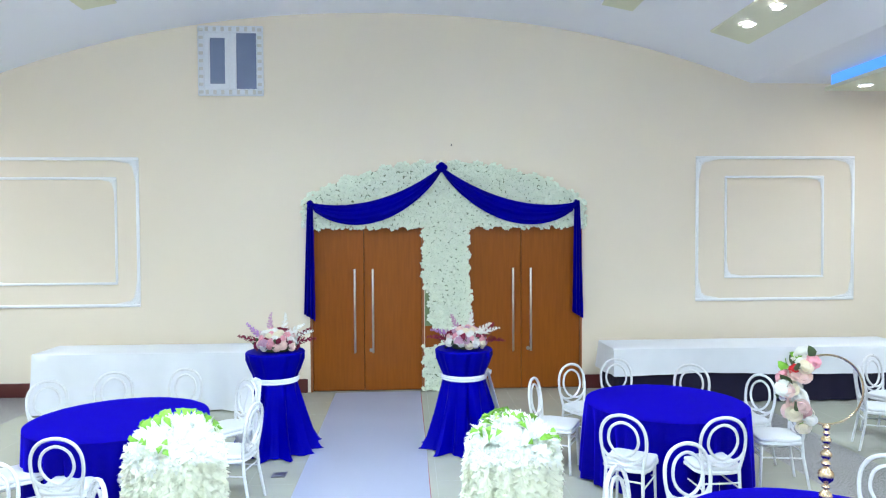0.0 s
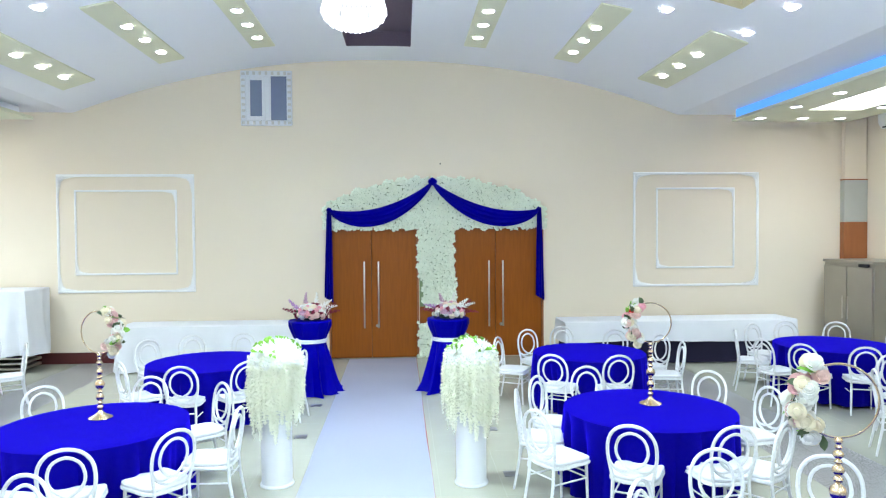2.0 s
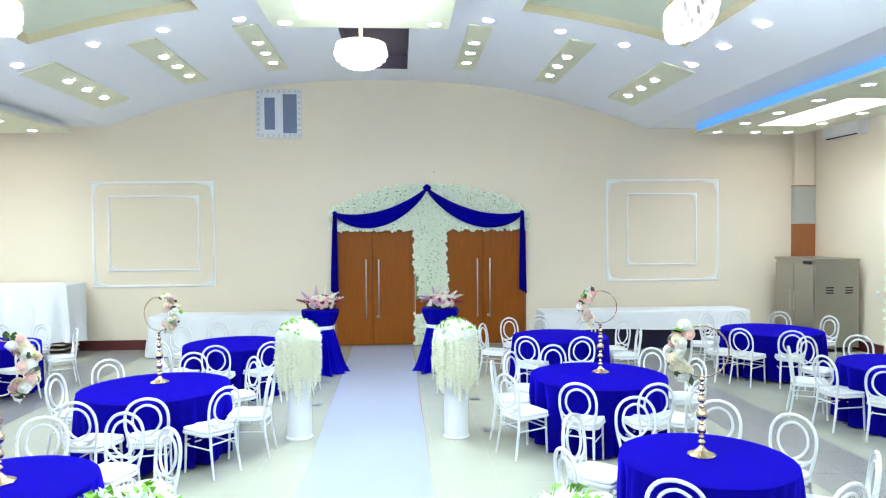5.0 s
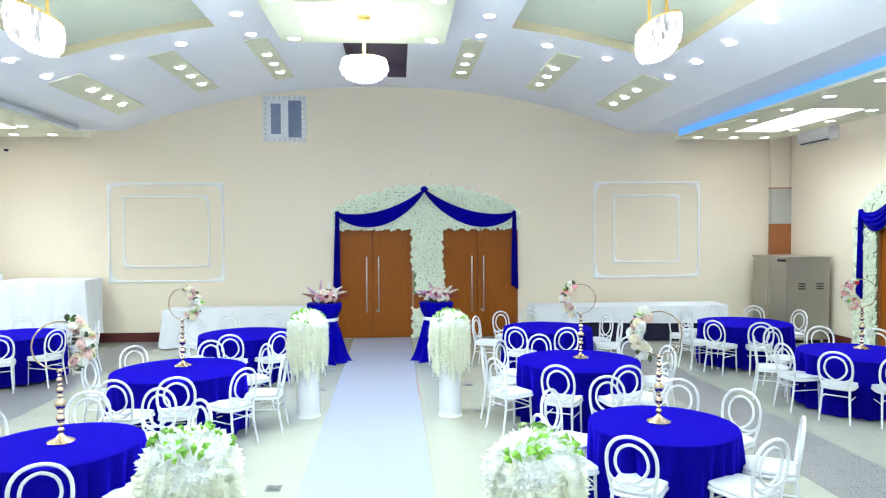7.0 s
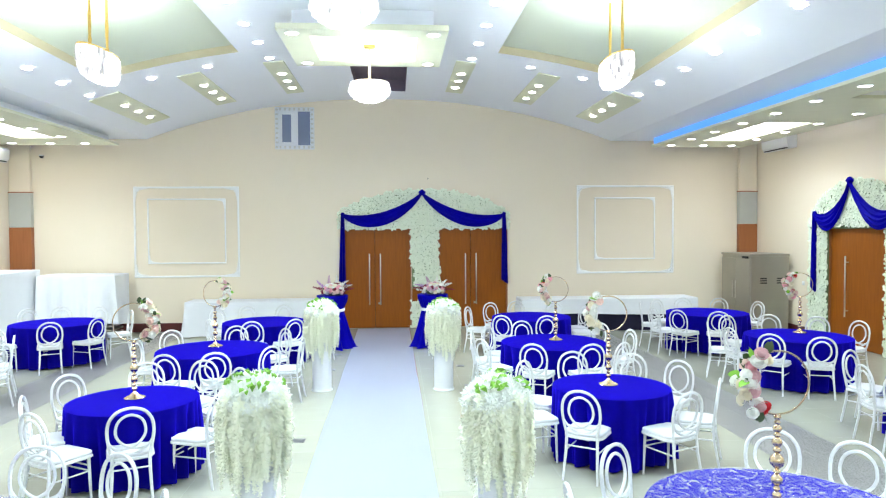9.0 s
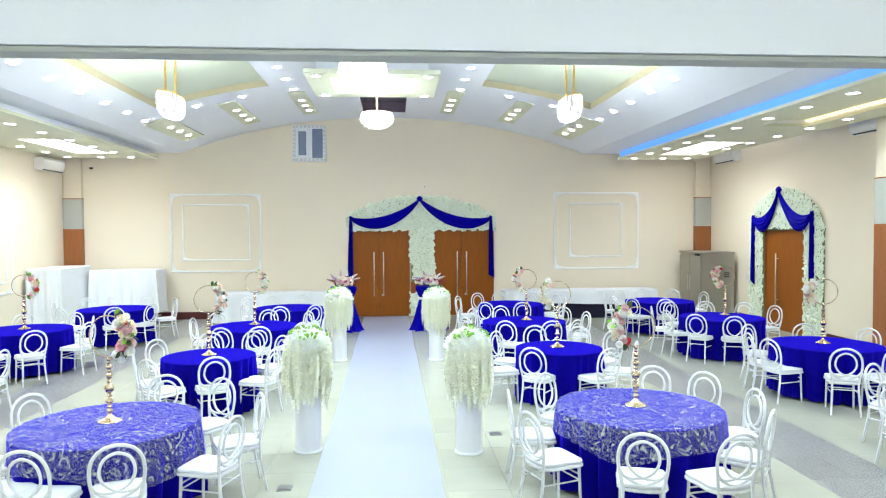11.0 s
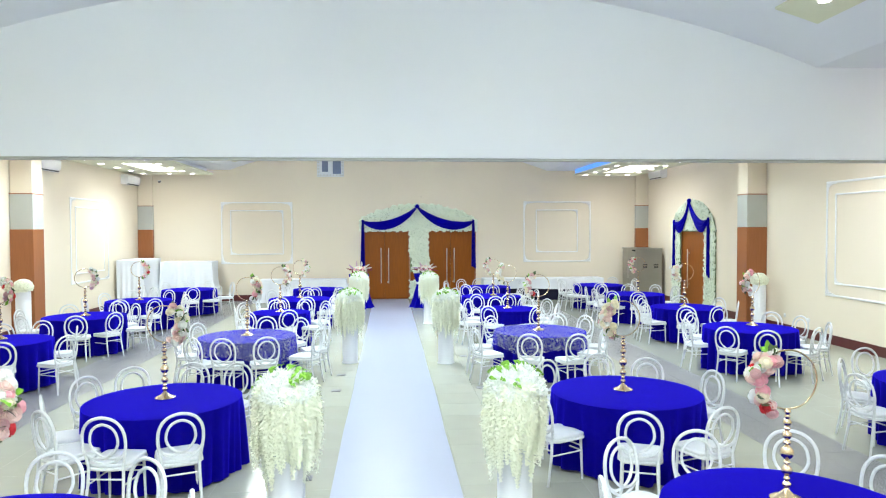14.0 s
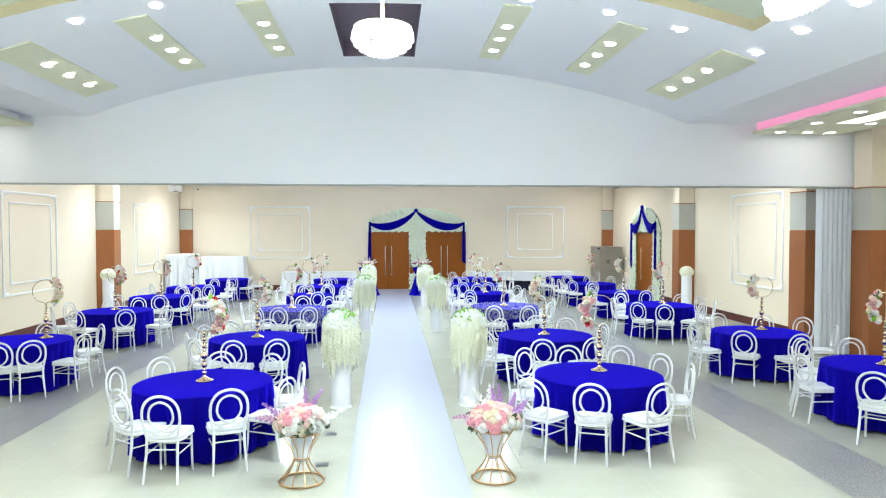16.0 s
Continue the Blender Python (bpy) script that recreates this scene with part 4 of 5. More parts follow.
def leaf_mesh(mat, s):
    q = Geo()
    q.skin([[(0, 0, 0), (0, 0, 0.002), (0, 0, 0)], [(-0.3 * s, 0.4 * s, 0.06 * s), (0, 0.42 * s, 0.02 * s), (0.3 * s, 0.4 * s, 0.06 * s)], [(-0.22 * s, 0.75 * s, 0.1 * s), (0, 0.78 * s, 0.06 * s), (0.22 * s, 0.75 * s, 0.1 * s)], [(0, s, 0), (0, s, 0.004), (0, s, 0)]], closed=False)
    return q.mesh("leaf", mat)


LEAF, DLEAF = leaf_mesh(M_LEAF, 0.09), leaf_mesh(M_DLEAF, 0.08)


def plume_mesh(mat, length):
    q = Geo()
    q.tube([(0, 0, 0), (0, 0.1 * length, 0.5 * length), (0, 0.25 * length, length)], 0.003, 4)
    for k in range(26):
        u = 0.2 + 0.8 * k / 25
        a = k * 2.4
        c0 = Vector((0, 0.25 * length * u * u, length * u))
        d = Vector((math.cos(a), math.sin(a), 0.9)).normalized() * 0.075 * (1.2 - u)
        e = d.cross(Vector((0, 0, 1))).normalized() * 0.019
        q.add([c0, c0 + d * 0.6 + e, c0 + d, c0 + d * 0.6 - e], [(0, 1, 2, 3)])
    return q.mesh("plume", mat, False)


PLUMES = {n: plume_mesh(BLOOMS[n], 0.27) for n in ("wine", "violet", "white", "mauve")}


def aim(p, d, roll=0.0):
    """A pose at p whose z axis looks along d."""
    return Matrix.Translation(p) @ Vector(d).to_track_quat("Z", "Y").to_matrix().to_4x4() @ pose(0, 0, 0, 0, 0, roll)


def posy(parent, centre, rx, ry, rz, colours, n, seed, leaves=8, plumes=(), low=0.0, size=1.0):
    rd = random.Random(seed)
    c0 = Vector(centre)
    for k in range(n):
        zc = low + (1 - low) * (k + 0.5) / n
        a = k * 2.4 + rd.uniform(-0.2, 0.2)
        rr = math.sqrt(max(0, 1 - zc * zc))
        d = Vector((rr * math.cos(a), rr * math.sin(a), zc))
        p = c0 + Vector((d.x * rx, d.y * ry, d.z * rz))
        part("rose", ROSES[rd.choice(colours)], None, parent, m=aim(p, d, rd.uniform(0, 360)) @ Matrix.Scale(size * rd.uniform(0.8, 1.25), 4))
    for k in range(leaves):
        a = rd.uniform(0, 6.28)
        d = Vector((math.cos(a), math.sin(a), rd.uniform(low - 0.3, 0.6)))
        p = c0 + Vector((d.x * rx * 0.85, d.y * ry * 0.85, d.z * rz * 0.8))
        part("leaf", DLEAF, None, parent, m=aim(p, d, rd.uniform(0, 360)) @ pose(0, 0, 0, 60))
    for nm, a, tilt in plumes:
        d = Vector((math.cos(radians(a)) * math.sin(radians(tilt)), math.sin(radians(a)) * math.sin(radians(tilt)), math.cos(radians(tilt))))
        part("plume", PLUMES[nm], None, parent, m=aim(c0 + Vector((d.x * rx * 0.7, d.y * ry * 0.7, d.z * rz * 0.6)), d, rng.uniform(0, 360)))


# ---- candle-stick centrepieces with a flowered ring ----
stem_profile = [(0.012, 0.05)]
zz = 0.07
for rad, hh in ((0.028, 0.045), (0.02, 0.03), (0.034, 0.068), (0.022, 0.028), (0.042, 0.09), (0.024, 0.034), (0.03, 0.055), (0.02, 0.025), (0.027, 0.045), (0.018, 0.025), (0.022, 0.035)):
    stem_profile += [(0.011, zz), (rad * 0.85, zz + hh * 0.25), (rad, zz + hh * 0.5), (rad * 0.85, zz + hh * 0.75), (0.011, zz + hh)]
    zz += hh + 0.002
STEM = Geo().lathe(stem_profile, 14).mesh("stem", M_GOLD)
FOOT = Geo().lathe([(0.098, 0.0), (0.1, 0.006), (0.09, 0.014), (0.05, 0.03), (0.022, 0.055), (0.012, 0.07)], 24).mesh("foot", M_GOLD)
RING_R = 0.185
RING = Geo().tube([(RING_R * math.cos(a), 0, RING_R * math.sin(a)) for a in [2 * math.pi * k / 40 for k in range(40)]], 0.006, 6, True).mesh("ring", M_GOLD)
SETS = (("blush", "white", "cream", "dusty", "white", "cream", "blush", "cream"), ("dusty", "white", "blush", "white", "cream", "cream", "white", "pink", "red"), ("white", "cream", "cream", "blush", "cream", "white", "dusty"), ("pink", "blush", "white", "cream", "dusty", "cream", "blush", "white", "red"))


def centrepiece(x, y, side, seed):
    t = thing("centrepiece", "tall champagne gold candlestick with a ring of silk roses", "centrepiece", "table centrepieces", m=pose(x, y, TABLE_Z + 0.002, 0, 0, random.Random(seed).uniform(-25, 25)))
    part("foot", FOOT, None, t)
    part("stem", STEM, None, t)
    zc = zz + RING_R - 0.005
    part("ring", RING, None, t, m=pose(0, 0, zc))
    rd = random.Random(seed)
    cols = SETS[seed % 4]
    for k in range(42):
        a = radians(180 if side < 0 else 0) + rd.uniform(-1.05, 1.05) if k > 8 else radians(180 if side < 0 else 0) + (-1.05 + 0.26 * k)
        r_ = RING_R + rd.uniform(-0.035, 0.055)
        p = Vector((r_ * math.cos(a), rd.uniform(-0.06, 0.06), zc + r_ * math.sin(a)))
        d = Vector((0.5 * math.cos(a), -1 if p.y < 0 else 0.8, 0.6 * math.sin(a) + 0.2))
        part("rose", ROSES["red" if k in (20, 31) and "red" in cols else rd.choice([c for c in cols if c != "red"])], None, t, m=aim(p, d, rd.uniform(0, 360)) @ Matrix.Scale(rd.uniform(0.75, 1.1), 4))
    for k in range(18):
        a = radians(180 if side < 0 else 0) + rd.uniform(-1.3, 1.3)
        p = Vector((RING_R * math.cos(a), rd.uniform(-0.05, 0.05), zc + RING_R * math.sin(a)))
        part("leaf", DLEAF if k % 3 else LEAF, None, t, m=aim(p, (math.cos(a), rd.uniform(-1, 1), math.sin(a)), rd.uniform(0, 360)) @ pose(0, 0, 0, 50))


# most stand near the middle of their table, some were pushed towards its far edge
STAND = {1: (-0.03, 0.2), 7: (0.07, 0.14), 11: (0.07, 0.18), 13: (0.19, 0.25), 15: (0.19, 0.25), 16: (0.18, 0.22), 21: (-0.09, 0.18), 22: (0.28, 0.28)}
for k, (x, y, r, angles, turn, film, side) in enumerate(TABLES):
    if side:
        dx, dy = STAND.get(k, (-0.01, 0.05))
        centrepiece(x + dx, y + dy, side, k)


# ---- flower pedestals along the aisle ----
def wisteria_meshes():
    crown, strands, leaves = Geo(), Geo(), Geo()
    for k in range(620):
        zc = rng.random()
        a = rng.random() * 6.28
        rr = math.sqrt(1 - zc * zc)
        d = Vector((rr * math.cos(a), rr * math.sin(a), zc))
        j_ = rng.uniform(0.9, 1.13)
        p = Vector((d.x * 0.215 * j_, d.y * 0.215 * j_, 1.13 + d.z * 0.185 * j_))
        blossom(crown, p, d + Vector((rng.uniform(-.5, .5), rng.uniform(-.5, .5), rng.uniform(0, .6))), rng.uniform(0.026, 0.042), 6, rng.uniform(0.2, 0.8), 0.26)
    # hanging strands: flowers in whorls that grow smaller to the tip
    n = 52
    for k in range(n):
        a = 2 * math.pi * k / n + rng.uniform(-0.04, 0.04)
        r0 = rng.uniform(0.2, 0.235) if k % 2 else rng.uniform(0.165, 0.2)
        z, end = 1.17 + rng.uniform(-0.05, 0.05), rng.uniform(0.42, 0.7) + (0.14 if k % 2 else 0)
        sway = rng.uniform(-0.03, 0.04)
        while z > end:
            u = (1.2 - z) / 0.7
            size = 0.052 * min(1.0, 0.35 + (z - end) * 2.6)
            rad = r0 + 0.012 * math.sin(u * 3) + sway * u
            for side in (-1, 0, 1):
                t = a + side * rng.uniform(0.15, 0.7)
                c0 = Vector((rad * math.cos(a), rad * math.sin(a), z + rng.uniform(-0.006, 0.006)))
                blossom(strands, c0, (math.cos(t), math.sin(t), rng.uniform(0.3, 0.9)), size * rng.uniform(0.65, 1.1), 4, 0.3, 0.27)
            z -= 0.03
    for k in range(50):
        a = rng.choice((0.6, 2.3, 4.4)) + rng.uniform(-0.5, 0.5)
        zc = rng.uniform(0.5, 1.0)
        rr = math.sqrt(1 - zc * zc)
        d = Vector((rr * math.cos(a), rr * math.sin(a), zc))
        p = Vector((d.x * 0.235, d.y * 0.235, 1.13 + d.z * 0.205))
        e = (d.orthogonal().normalized() + Vector((rng.uniform(-1, 1), rng.uniform(-1, 1), rng.uniform(-1, 1))) * 0.6).normalized() * 0.018
        f = d.cross(e).normalized() * 0.062 + d * 0.02
        leaves.add([p, p + f * 0.5 + e + d * 0.03, p + f + d * 0.015, p + f * 0.5 - e + d * 0.03], [(0, 1, 2, 3)])
    return crown.mesh("crown_blossoms", M_CROWN, False), strands.mesh("hanging_blossoms", M_WISTERIA, False), leaves.mesh("leaves", M_LEAF, False)


CROWN, WIST, WLEAF = wisteria_meshes()
COLUMN = Geo().lathe([(0.155, 0.0), (0.157, 0.008), (0.15, 0.02), (0.142, 0.024), (0.14, 0.03), (0.14, 0.86), (0.143, 0.88), (0.138, 0.9)], 28).mesh("column", M_COLUMN)
CORE = Geo().lathe([(0.142, 0.72), (0.15, 0.82), (0.16, 1.0), (0.17, 1.12), (0.14, 1.2), (0.06, 1.25)], 16).mesh("flower_foam", M_WISTERIA)
for k, (x, y) in enumerate(((-0.28, -6.18), (1.52, -6.28), (-0.2, -11.3), (1.54, -11.5), (-0.25, -18.42), (1.54, -18.42))):
    t = thing("flower_pedestal", "white column with a dome of hanging white wisteria", "flower pedestal", "aisle flower pedestals", m=pose(x, y, 0, 0, 0, 70 * k))
    part("column", COLUMN, None, t)
    part("flower_foam", CORE, None, t)
    tagged(part("crown_blossoms", CROWN, None, t, "snow white star flowers"), kind="stuff")
    tagged(part("hanging_blossoms", WIST, None, t, "cream white hanging blossoms"), kind="stuff")
    tagged(part("leaves", WLEAF, None, t, "fresh green leaves"), kind="stuff")

# white columns with a flower ball beside the side walls
ball = Geo()
for k in range(420):
    zc = rng.uniform(-0.5, 1)
    a = rng.random() * 6.28
    rr = math.sqrt(1 - zc * zc)
    d = Vector((rr * math.cos(a), rr * math.sin(a), zc))
    blossom(ball, (d.x * 0.185, d.y * 0.185, 1.2 + d.z * 0.16), d, rng.uniform(0.028, 0.045), 5, 0.4)
BALL = ball.mesh("flower_ball", M_WISTERIA, False)
TALL = Geo().lathe([(0.155, 0.0), (0.15, 0.02), (0.15, 1.08), (0.14, 1.1)], 28).mesh("column", M_COLUMN)
for x, y in ((XR - 0.49, -8.35), (XL + 0.55, -8.35)):
    t = thing("flower_pedestal", "tall white column topped with a ball of cream flowers", "flower pedestal", "side flower pedestals", m=pose(x, y, 0))
    part("column", TALL, None, t)
    tagged(part("flower_ball", BALL, None, t, "round ball of cream hydrangeas"), kind="stuff")


# ---- tied cocktail tables by the doors ----
def cocktail_cloth(seed):
    rd = random.Random(seed)
    ph = [rd.random() * 6.28 for _ in range(3)]
    q = Geo()
    n = 96
    loops = []

    def fold_depth(z):
        return 0.002 + 0.075 * max(0.0, (0.72 - z) / 0.72) + 0.02 * max(0.0, (z - 0.84) * (1.04 - z) * 60)
    prof = [(0.05, 1.06), (0.2, 1.06), (0.3, 1.058), (0.312, 1.045), (0.3, 0.98), (0.265, 0.88), (0.235, 0.8), (0.225, 0.755), (0.235, 0.7), (0.265, 0.55), (0.3, 0.35), (0.34, 0.15), (0.39, 0.03), (0.42, 0.012)]
    for i, (r_, z) in enumerate(prof):
        loops.append([((r_ + fold_depth(z) * (math.sin(11 * a + ph[0]) + 0.6 * math.sin(19 * a + ph[1])) * (i > 3)) * math.cos(a), (r_ + fold_depth(z) * (math.sin(11 * a + ph[0]) + 0.6 * math.sin(19 * a + ph[1])) * (i > 3)) * math.sin(a), z) for a in [2 * math.pi * j / n for j in range(n)]])
    return q.skin(loops, True, False).mesh("cloth", M_SATIN)


for k, (x, y, tail_a) in enumerate(((-0.46, -2.55, 235), (1.56, -2.55, 20))):
    t = thing("cocktail_table", "tall cocktail table in royal blue satin tied with a white sash", "cocktail table", "cocktail tables", m=pose(x, y, 0))
    part("cloth", cocktail_cloth(k + 3), None, t)
    part("sash", Geo().lathe([(0.238, 0.735), (0.248, 0.745), (0.243, 0.756), (0.251, 0.768), (0.246, 0.78), (0.252, 0.79), (0.245, 0.795)], 48, cap0=False, cap1=False), M_SASH, t, "white satin sash")
    a = radians(tail_a)
    q = Geo()
    for s in (-0.05, 0.05):
        rows = []
        for i in range(12):
            u = i / 11
            r_ = 0.27 + 0.16 * u
            rows.append([(r_ * math.cos(a) + (s + (j - 2) * 0.035 * (0.4 + u)) * -math.sin(a), r_ * math.sin(a) + (s + (j - 2) * 0.035 * (0.4 + u)) * math.cos(a), 0.78 - (0.68 + s) * u + 0.012 * (j % 2)) for j in range(5)])
        q.skin(rows, closed=False)
    o = part("sash_tail", q, M_SASH, t, "hanging white sash ends")
    o.modifiers.new("thickness", "SOLIDIFY").thickness = 0.004
    part("bow", Geo().lathe([(0, -0.05), (0.05, -0.02), (0.055, 0.02), (0, 0.05)], 10, (0.28 * math.cos(a), 0.28 * math.sin(a), 0.775)), M_SASH, t, "white bow knot")
    b = thing("bouquet", "mixed bouquet of white, pink and wine silk flowers", "bouquet", "door bouquets", m=pose(x + 0.02, y - 0.02, 1.065))
    part("foam", Geo().lathe([(0.14, 0.0), (0.17, 0.05), (0.12, 0.12), (0.0, 0.15)], 14), M_DLEAF, b, "dark green foam base")
    posy(b, (0, 0, 0.05), 0.21, 0.19, 0.17, ("white", "blush", "white", "white", "wine", "wine", "pink", "cream", "mauve"), 60, 50 + k, 10,
         [("wine", 20, 65), ("wine", 350, 75), ("violet", 160, 60), ("white", 60, 30), ("white", 330, 45), ("mauve", 250, 70), ("white", 20, 60), ("wine", 190, 70), ("mauve", 130, 35)], low=0.02, size=1.15)

# ---- gold wire stands with bouquets ----
for k, (x, y) in enumerate(((-0.43, -21.2), (1.47, -21.25))):
    t = thing("flower_stand", "copper gold wire hourglass stand with a silk bouquet", "flower stand", "gold flower stands", m=pose(x, y, 0))
    prof = [(0.215, 0.012), (0.15, 0.09), (0.09, 0.18), (0.075, 0.24), (0.1, 0.33), (0.16, 0.43), (0.2, 0.5)]
    for j in range(10):
        a = 2 * math.pi * j / 10
        part("wire", Geo().tube(spline([(r_ * math.cos(a), r_ * math.sin(a), z) for r_, z in prof], 3), 0.0055, 5), M_COPPER, t)
    for r_, z, th in ((0.215, 0.01, 0.011), (0.2, 0.5, 0.008), (0.076, 0.24, 0.006)):
        part("hoop", Geo().tube([(r_ * math.cos(a), r_ * math.sin(a), z) for a in [2 * math.pi * j / 36 for j in range(36)]], th, 6, True), M_COPPER, t)
    part("vase", Geo().lathe([(0.05, 0.2), (0.075, 0.24), (0.095, 0.34), (0.11, 0.46)], 18), M_SASH, t, "white inner vase")
    part("foam", Geo().lathe([(0.11, 0.46), (0.17, 0.52), (0.13, 0.62), (0.0, 0.66)], 14), M_DLEAF, t, "dark green foam base")
    posy(t, (0, 0, 0.56), 0.25, 0.23, 0.17, ("white", "white", "white", "pink", "blush", "pink", "cream", "blush"), 64, 70 + k, 34,
         [("violet", 170, 60), ("violet", 185, 75), ("violet", 60, 40), ("mauve", 200, 65), ("white", 330, 60), ("white", 100, 20), ("violet", 75, 30), ("white", 315, 45), ("white", 10, 70)] if k == 0 else
         [("violet", 60, 40), ("violet", 35, 55), ("violet", 20, 70), ("violet", 80, 30), ("white", 130, 30), ("white", 160, 45), ("white", 110, 25), ("mauve", 190, 70), ("violet", 330, 50)], low=-0.05, size=1.25)


# ---- covered buffet tables along the door wall ----
def box_cloth(x0, x1, y0, y1, z, low, flare=0.05, folds=9, seed=0):
    """A cloth over a long table: flat top, falling sides with soft folds."""
    rd = random.Random(seed)
    ph = rd.random() * 6
    per = []
    nx, ny = 40, 12
    for i in range(nx):
        per.append((x0 + (x1 - x0) * i / nx, y0, 0, -1))
    for i in range(ny):
        per.append((x1, y0 + (y1 - y0) * i / ny, 1, 0))
    for i in range(nx):
        per.append((x1 - (x1 - x0) * i / nx, y1, 0, 1))
    for i in range(ny):
        per.append((x0, y1 - (y1 - y0) * i / ny, -1, 0))
    q = Geo()
    cx, cy = (x0 + x1) / 2, (y0 + y1) / 2
    loops = [[(cx + (x - cx) * 0.6, cy + (y - cy) * 0.6, z) for x, y, a, b in per], [(x - a * 0.01, y - b * 0.01, z) for x, y, a, b in per]]
    for k in range(9):
        u = k / 8
        row = []
        for i, (x, y, a, b) in enumerate(per):
            s = i / len(per) * 2 * math.pi
            out = 0.004 + flare * u * (0.35 + 0.5 * math.sin(folds * s + ph) + 0.3 * math.sin(folds * 2.3 * s))
            if b > 0:
                out = 0.004
            row.append((x + a * out, y + b * out, z - 0.012 - (z - 0.012 - low) * u + (0.02 * math.sin(3 * s + ph) if k == 8 and low > 0.1 else 0)))
        loops.append(row)
    return q.skin(loops, True, False)


t = thing("buffet_table", "long table with a white cloth over a dark navy skirt", "buffet table", m=pose(0, 0, 0))
part("skirt", box_cloth(3.75, 7.75, -1.0, -0.35, 0.735, 0.02, 0.035, 34, 1), M_NAVY, t, "dark navy pleated skirt")
part("tablecloth", box_cloth(3.68, 7.8, -1.04, -0.32, 0.76, 0.4, 0.05, 7, 2), M_LINEN, t, "white linen cloth")
t = thing("buffet_table", "long table under a white linen cloth reaching the floor", "buffet table", m=pose(0, 0, 0))
part("tablecloth", box_cloth(-3.85, -0.98, -0.98, -0.3, 0.78, 0.02, 0.1, 8, 3), M_LINEN, t, "white linen cloth")
t = thing("covered_stack", "tall stack of tables hidden under a white cloth", "covered tables", m=pose(0, 0, 0))
part("cloth", box_cloth(-7.0, -5.35, -0.95, -0.15, 1.4, 0.3, 0.16, 7, 4), M_LINEN, t, "white linen cloth")
for k in range(3):
    part("stacked_top", Geo().box(-6.9, -5.45, -0.85, -0.25, 0.06 + 0.09 * k, 0.1 + 0.09 * k, 0.008), M_STEEL, t, "grey edge of a stacked table top", False)
t = thing("covered_stack", "tall white cloth over stacked tables by the side wall", "covered tables", m=pose(0, 0, 0))
part("cloth", box_cloth(XL + 0.1, -7.1, -2.2, -0.6, 1.52, 0.03, 0.1, 6, 5), M_LINEN, t, "white linen cloth")

# ---- stainless heated cabinet ----
c = thing("heated_cabinet", "stainless steel heated cabinet with two doors and side vents", "cabinet", m=pose(8.68, -1.72, 0))
W, L, H = 0.9, 1.32, 1.78
part("body", Geo().box(0.03, W, 0.0, L, 0.1, H - 0.05, 0.006), M_OVEN, c, smooth=False)
part("top", Geo().box(-0.005, W + 0.01, -0.012, L + 0.01, H - 0.047, H, 0.006), M_OVEN, c, smooth=False)
for a, b in ((0.02, L / 2 - 0.01), (L / 2 + 0.01, L - 0.02)):
    dd = part("door", Geo().box(0.0, 0.028, a, b, 0.14, H - 0.11, 0.005), M_OVEN, c, smooth=False)
    part("handle", Geo().tube([(-0.03, b - 0.06 if a < 0.1 else a + 0.06, 0.75), (-0.03, b - 0.06 if a < 0.1 else a + 0.06, 1.15)], 0.01, 8), M_STEEL, dd, "steel door handle")
part("gap", Geo().box(0.018, 0.03, L / 2 - 0.009, L / 2 + 0.009, 0.14, H - 0.11), M_DARK, c, "dark gap between the doors", False)
part("control_panel", Geo().box(-0.012, 0.02, 0.1, 0.34, H - 0.105, H - 0.055, 0.004), M_DARK, c, "small dark control panel", False)
for x in (0.24, 0.62):
    for k in range(3):
        part("vent_slot", Geo().box(x, x + 0.15, -0.004, 0.003, 1.12 + 0.05 * k, 1.145 + 0.05 * k), M_DARK, c, "dark vent slot", False)
for x in (0.1, W - 0.1):
    for y in (0.1, L - 0.1):
        part("foot", Geo().lathe([(0.03, 0), (0.03, 0.1)], 10, (x, y, 0)), M_STEEL, c)


# ---- wall appliances ----
def air_conditioner(m):
    a = thing("air_conditioner", "white wall-mounted split air conditioner", "air conditioner", "air conditioners", m=m)
    q = Geo().skin([[(x, 0, 0.02), (x, 0, 0.31), (x, -0.2, 0.32), (x, -0.235, 0.28), (x, -0.225, 0.1), (x, -0.16, 0.0)] for x in (0, 0.02, 1.03, 1.05)], True, True)
    part("body", q, M_PLASTIC, a)
    part("louvre", Geo().box(0.08, 0.97, -0.226, -0.185, 0.04, 0.055, 0.004), M_PLASTIC, a, "white louvre", False)
    part("outlet", Geo().box(0.07, 0.98, -0.205, -0.16, 0.012, 0.03), M_DARK, a, "dark air outlet", False)


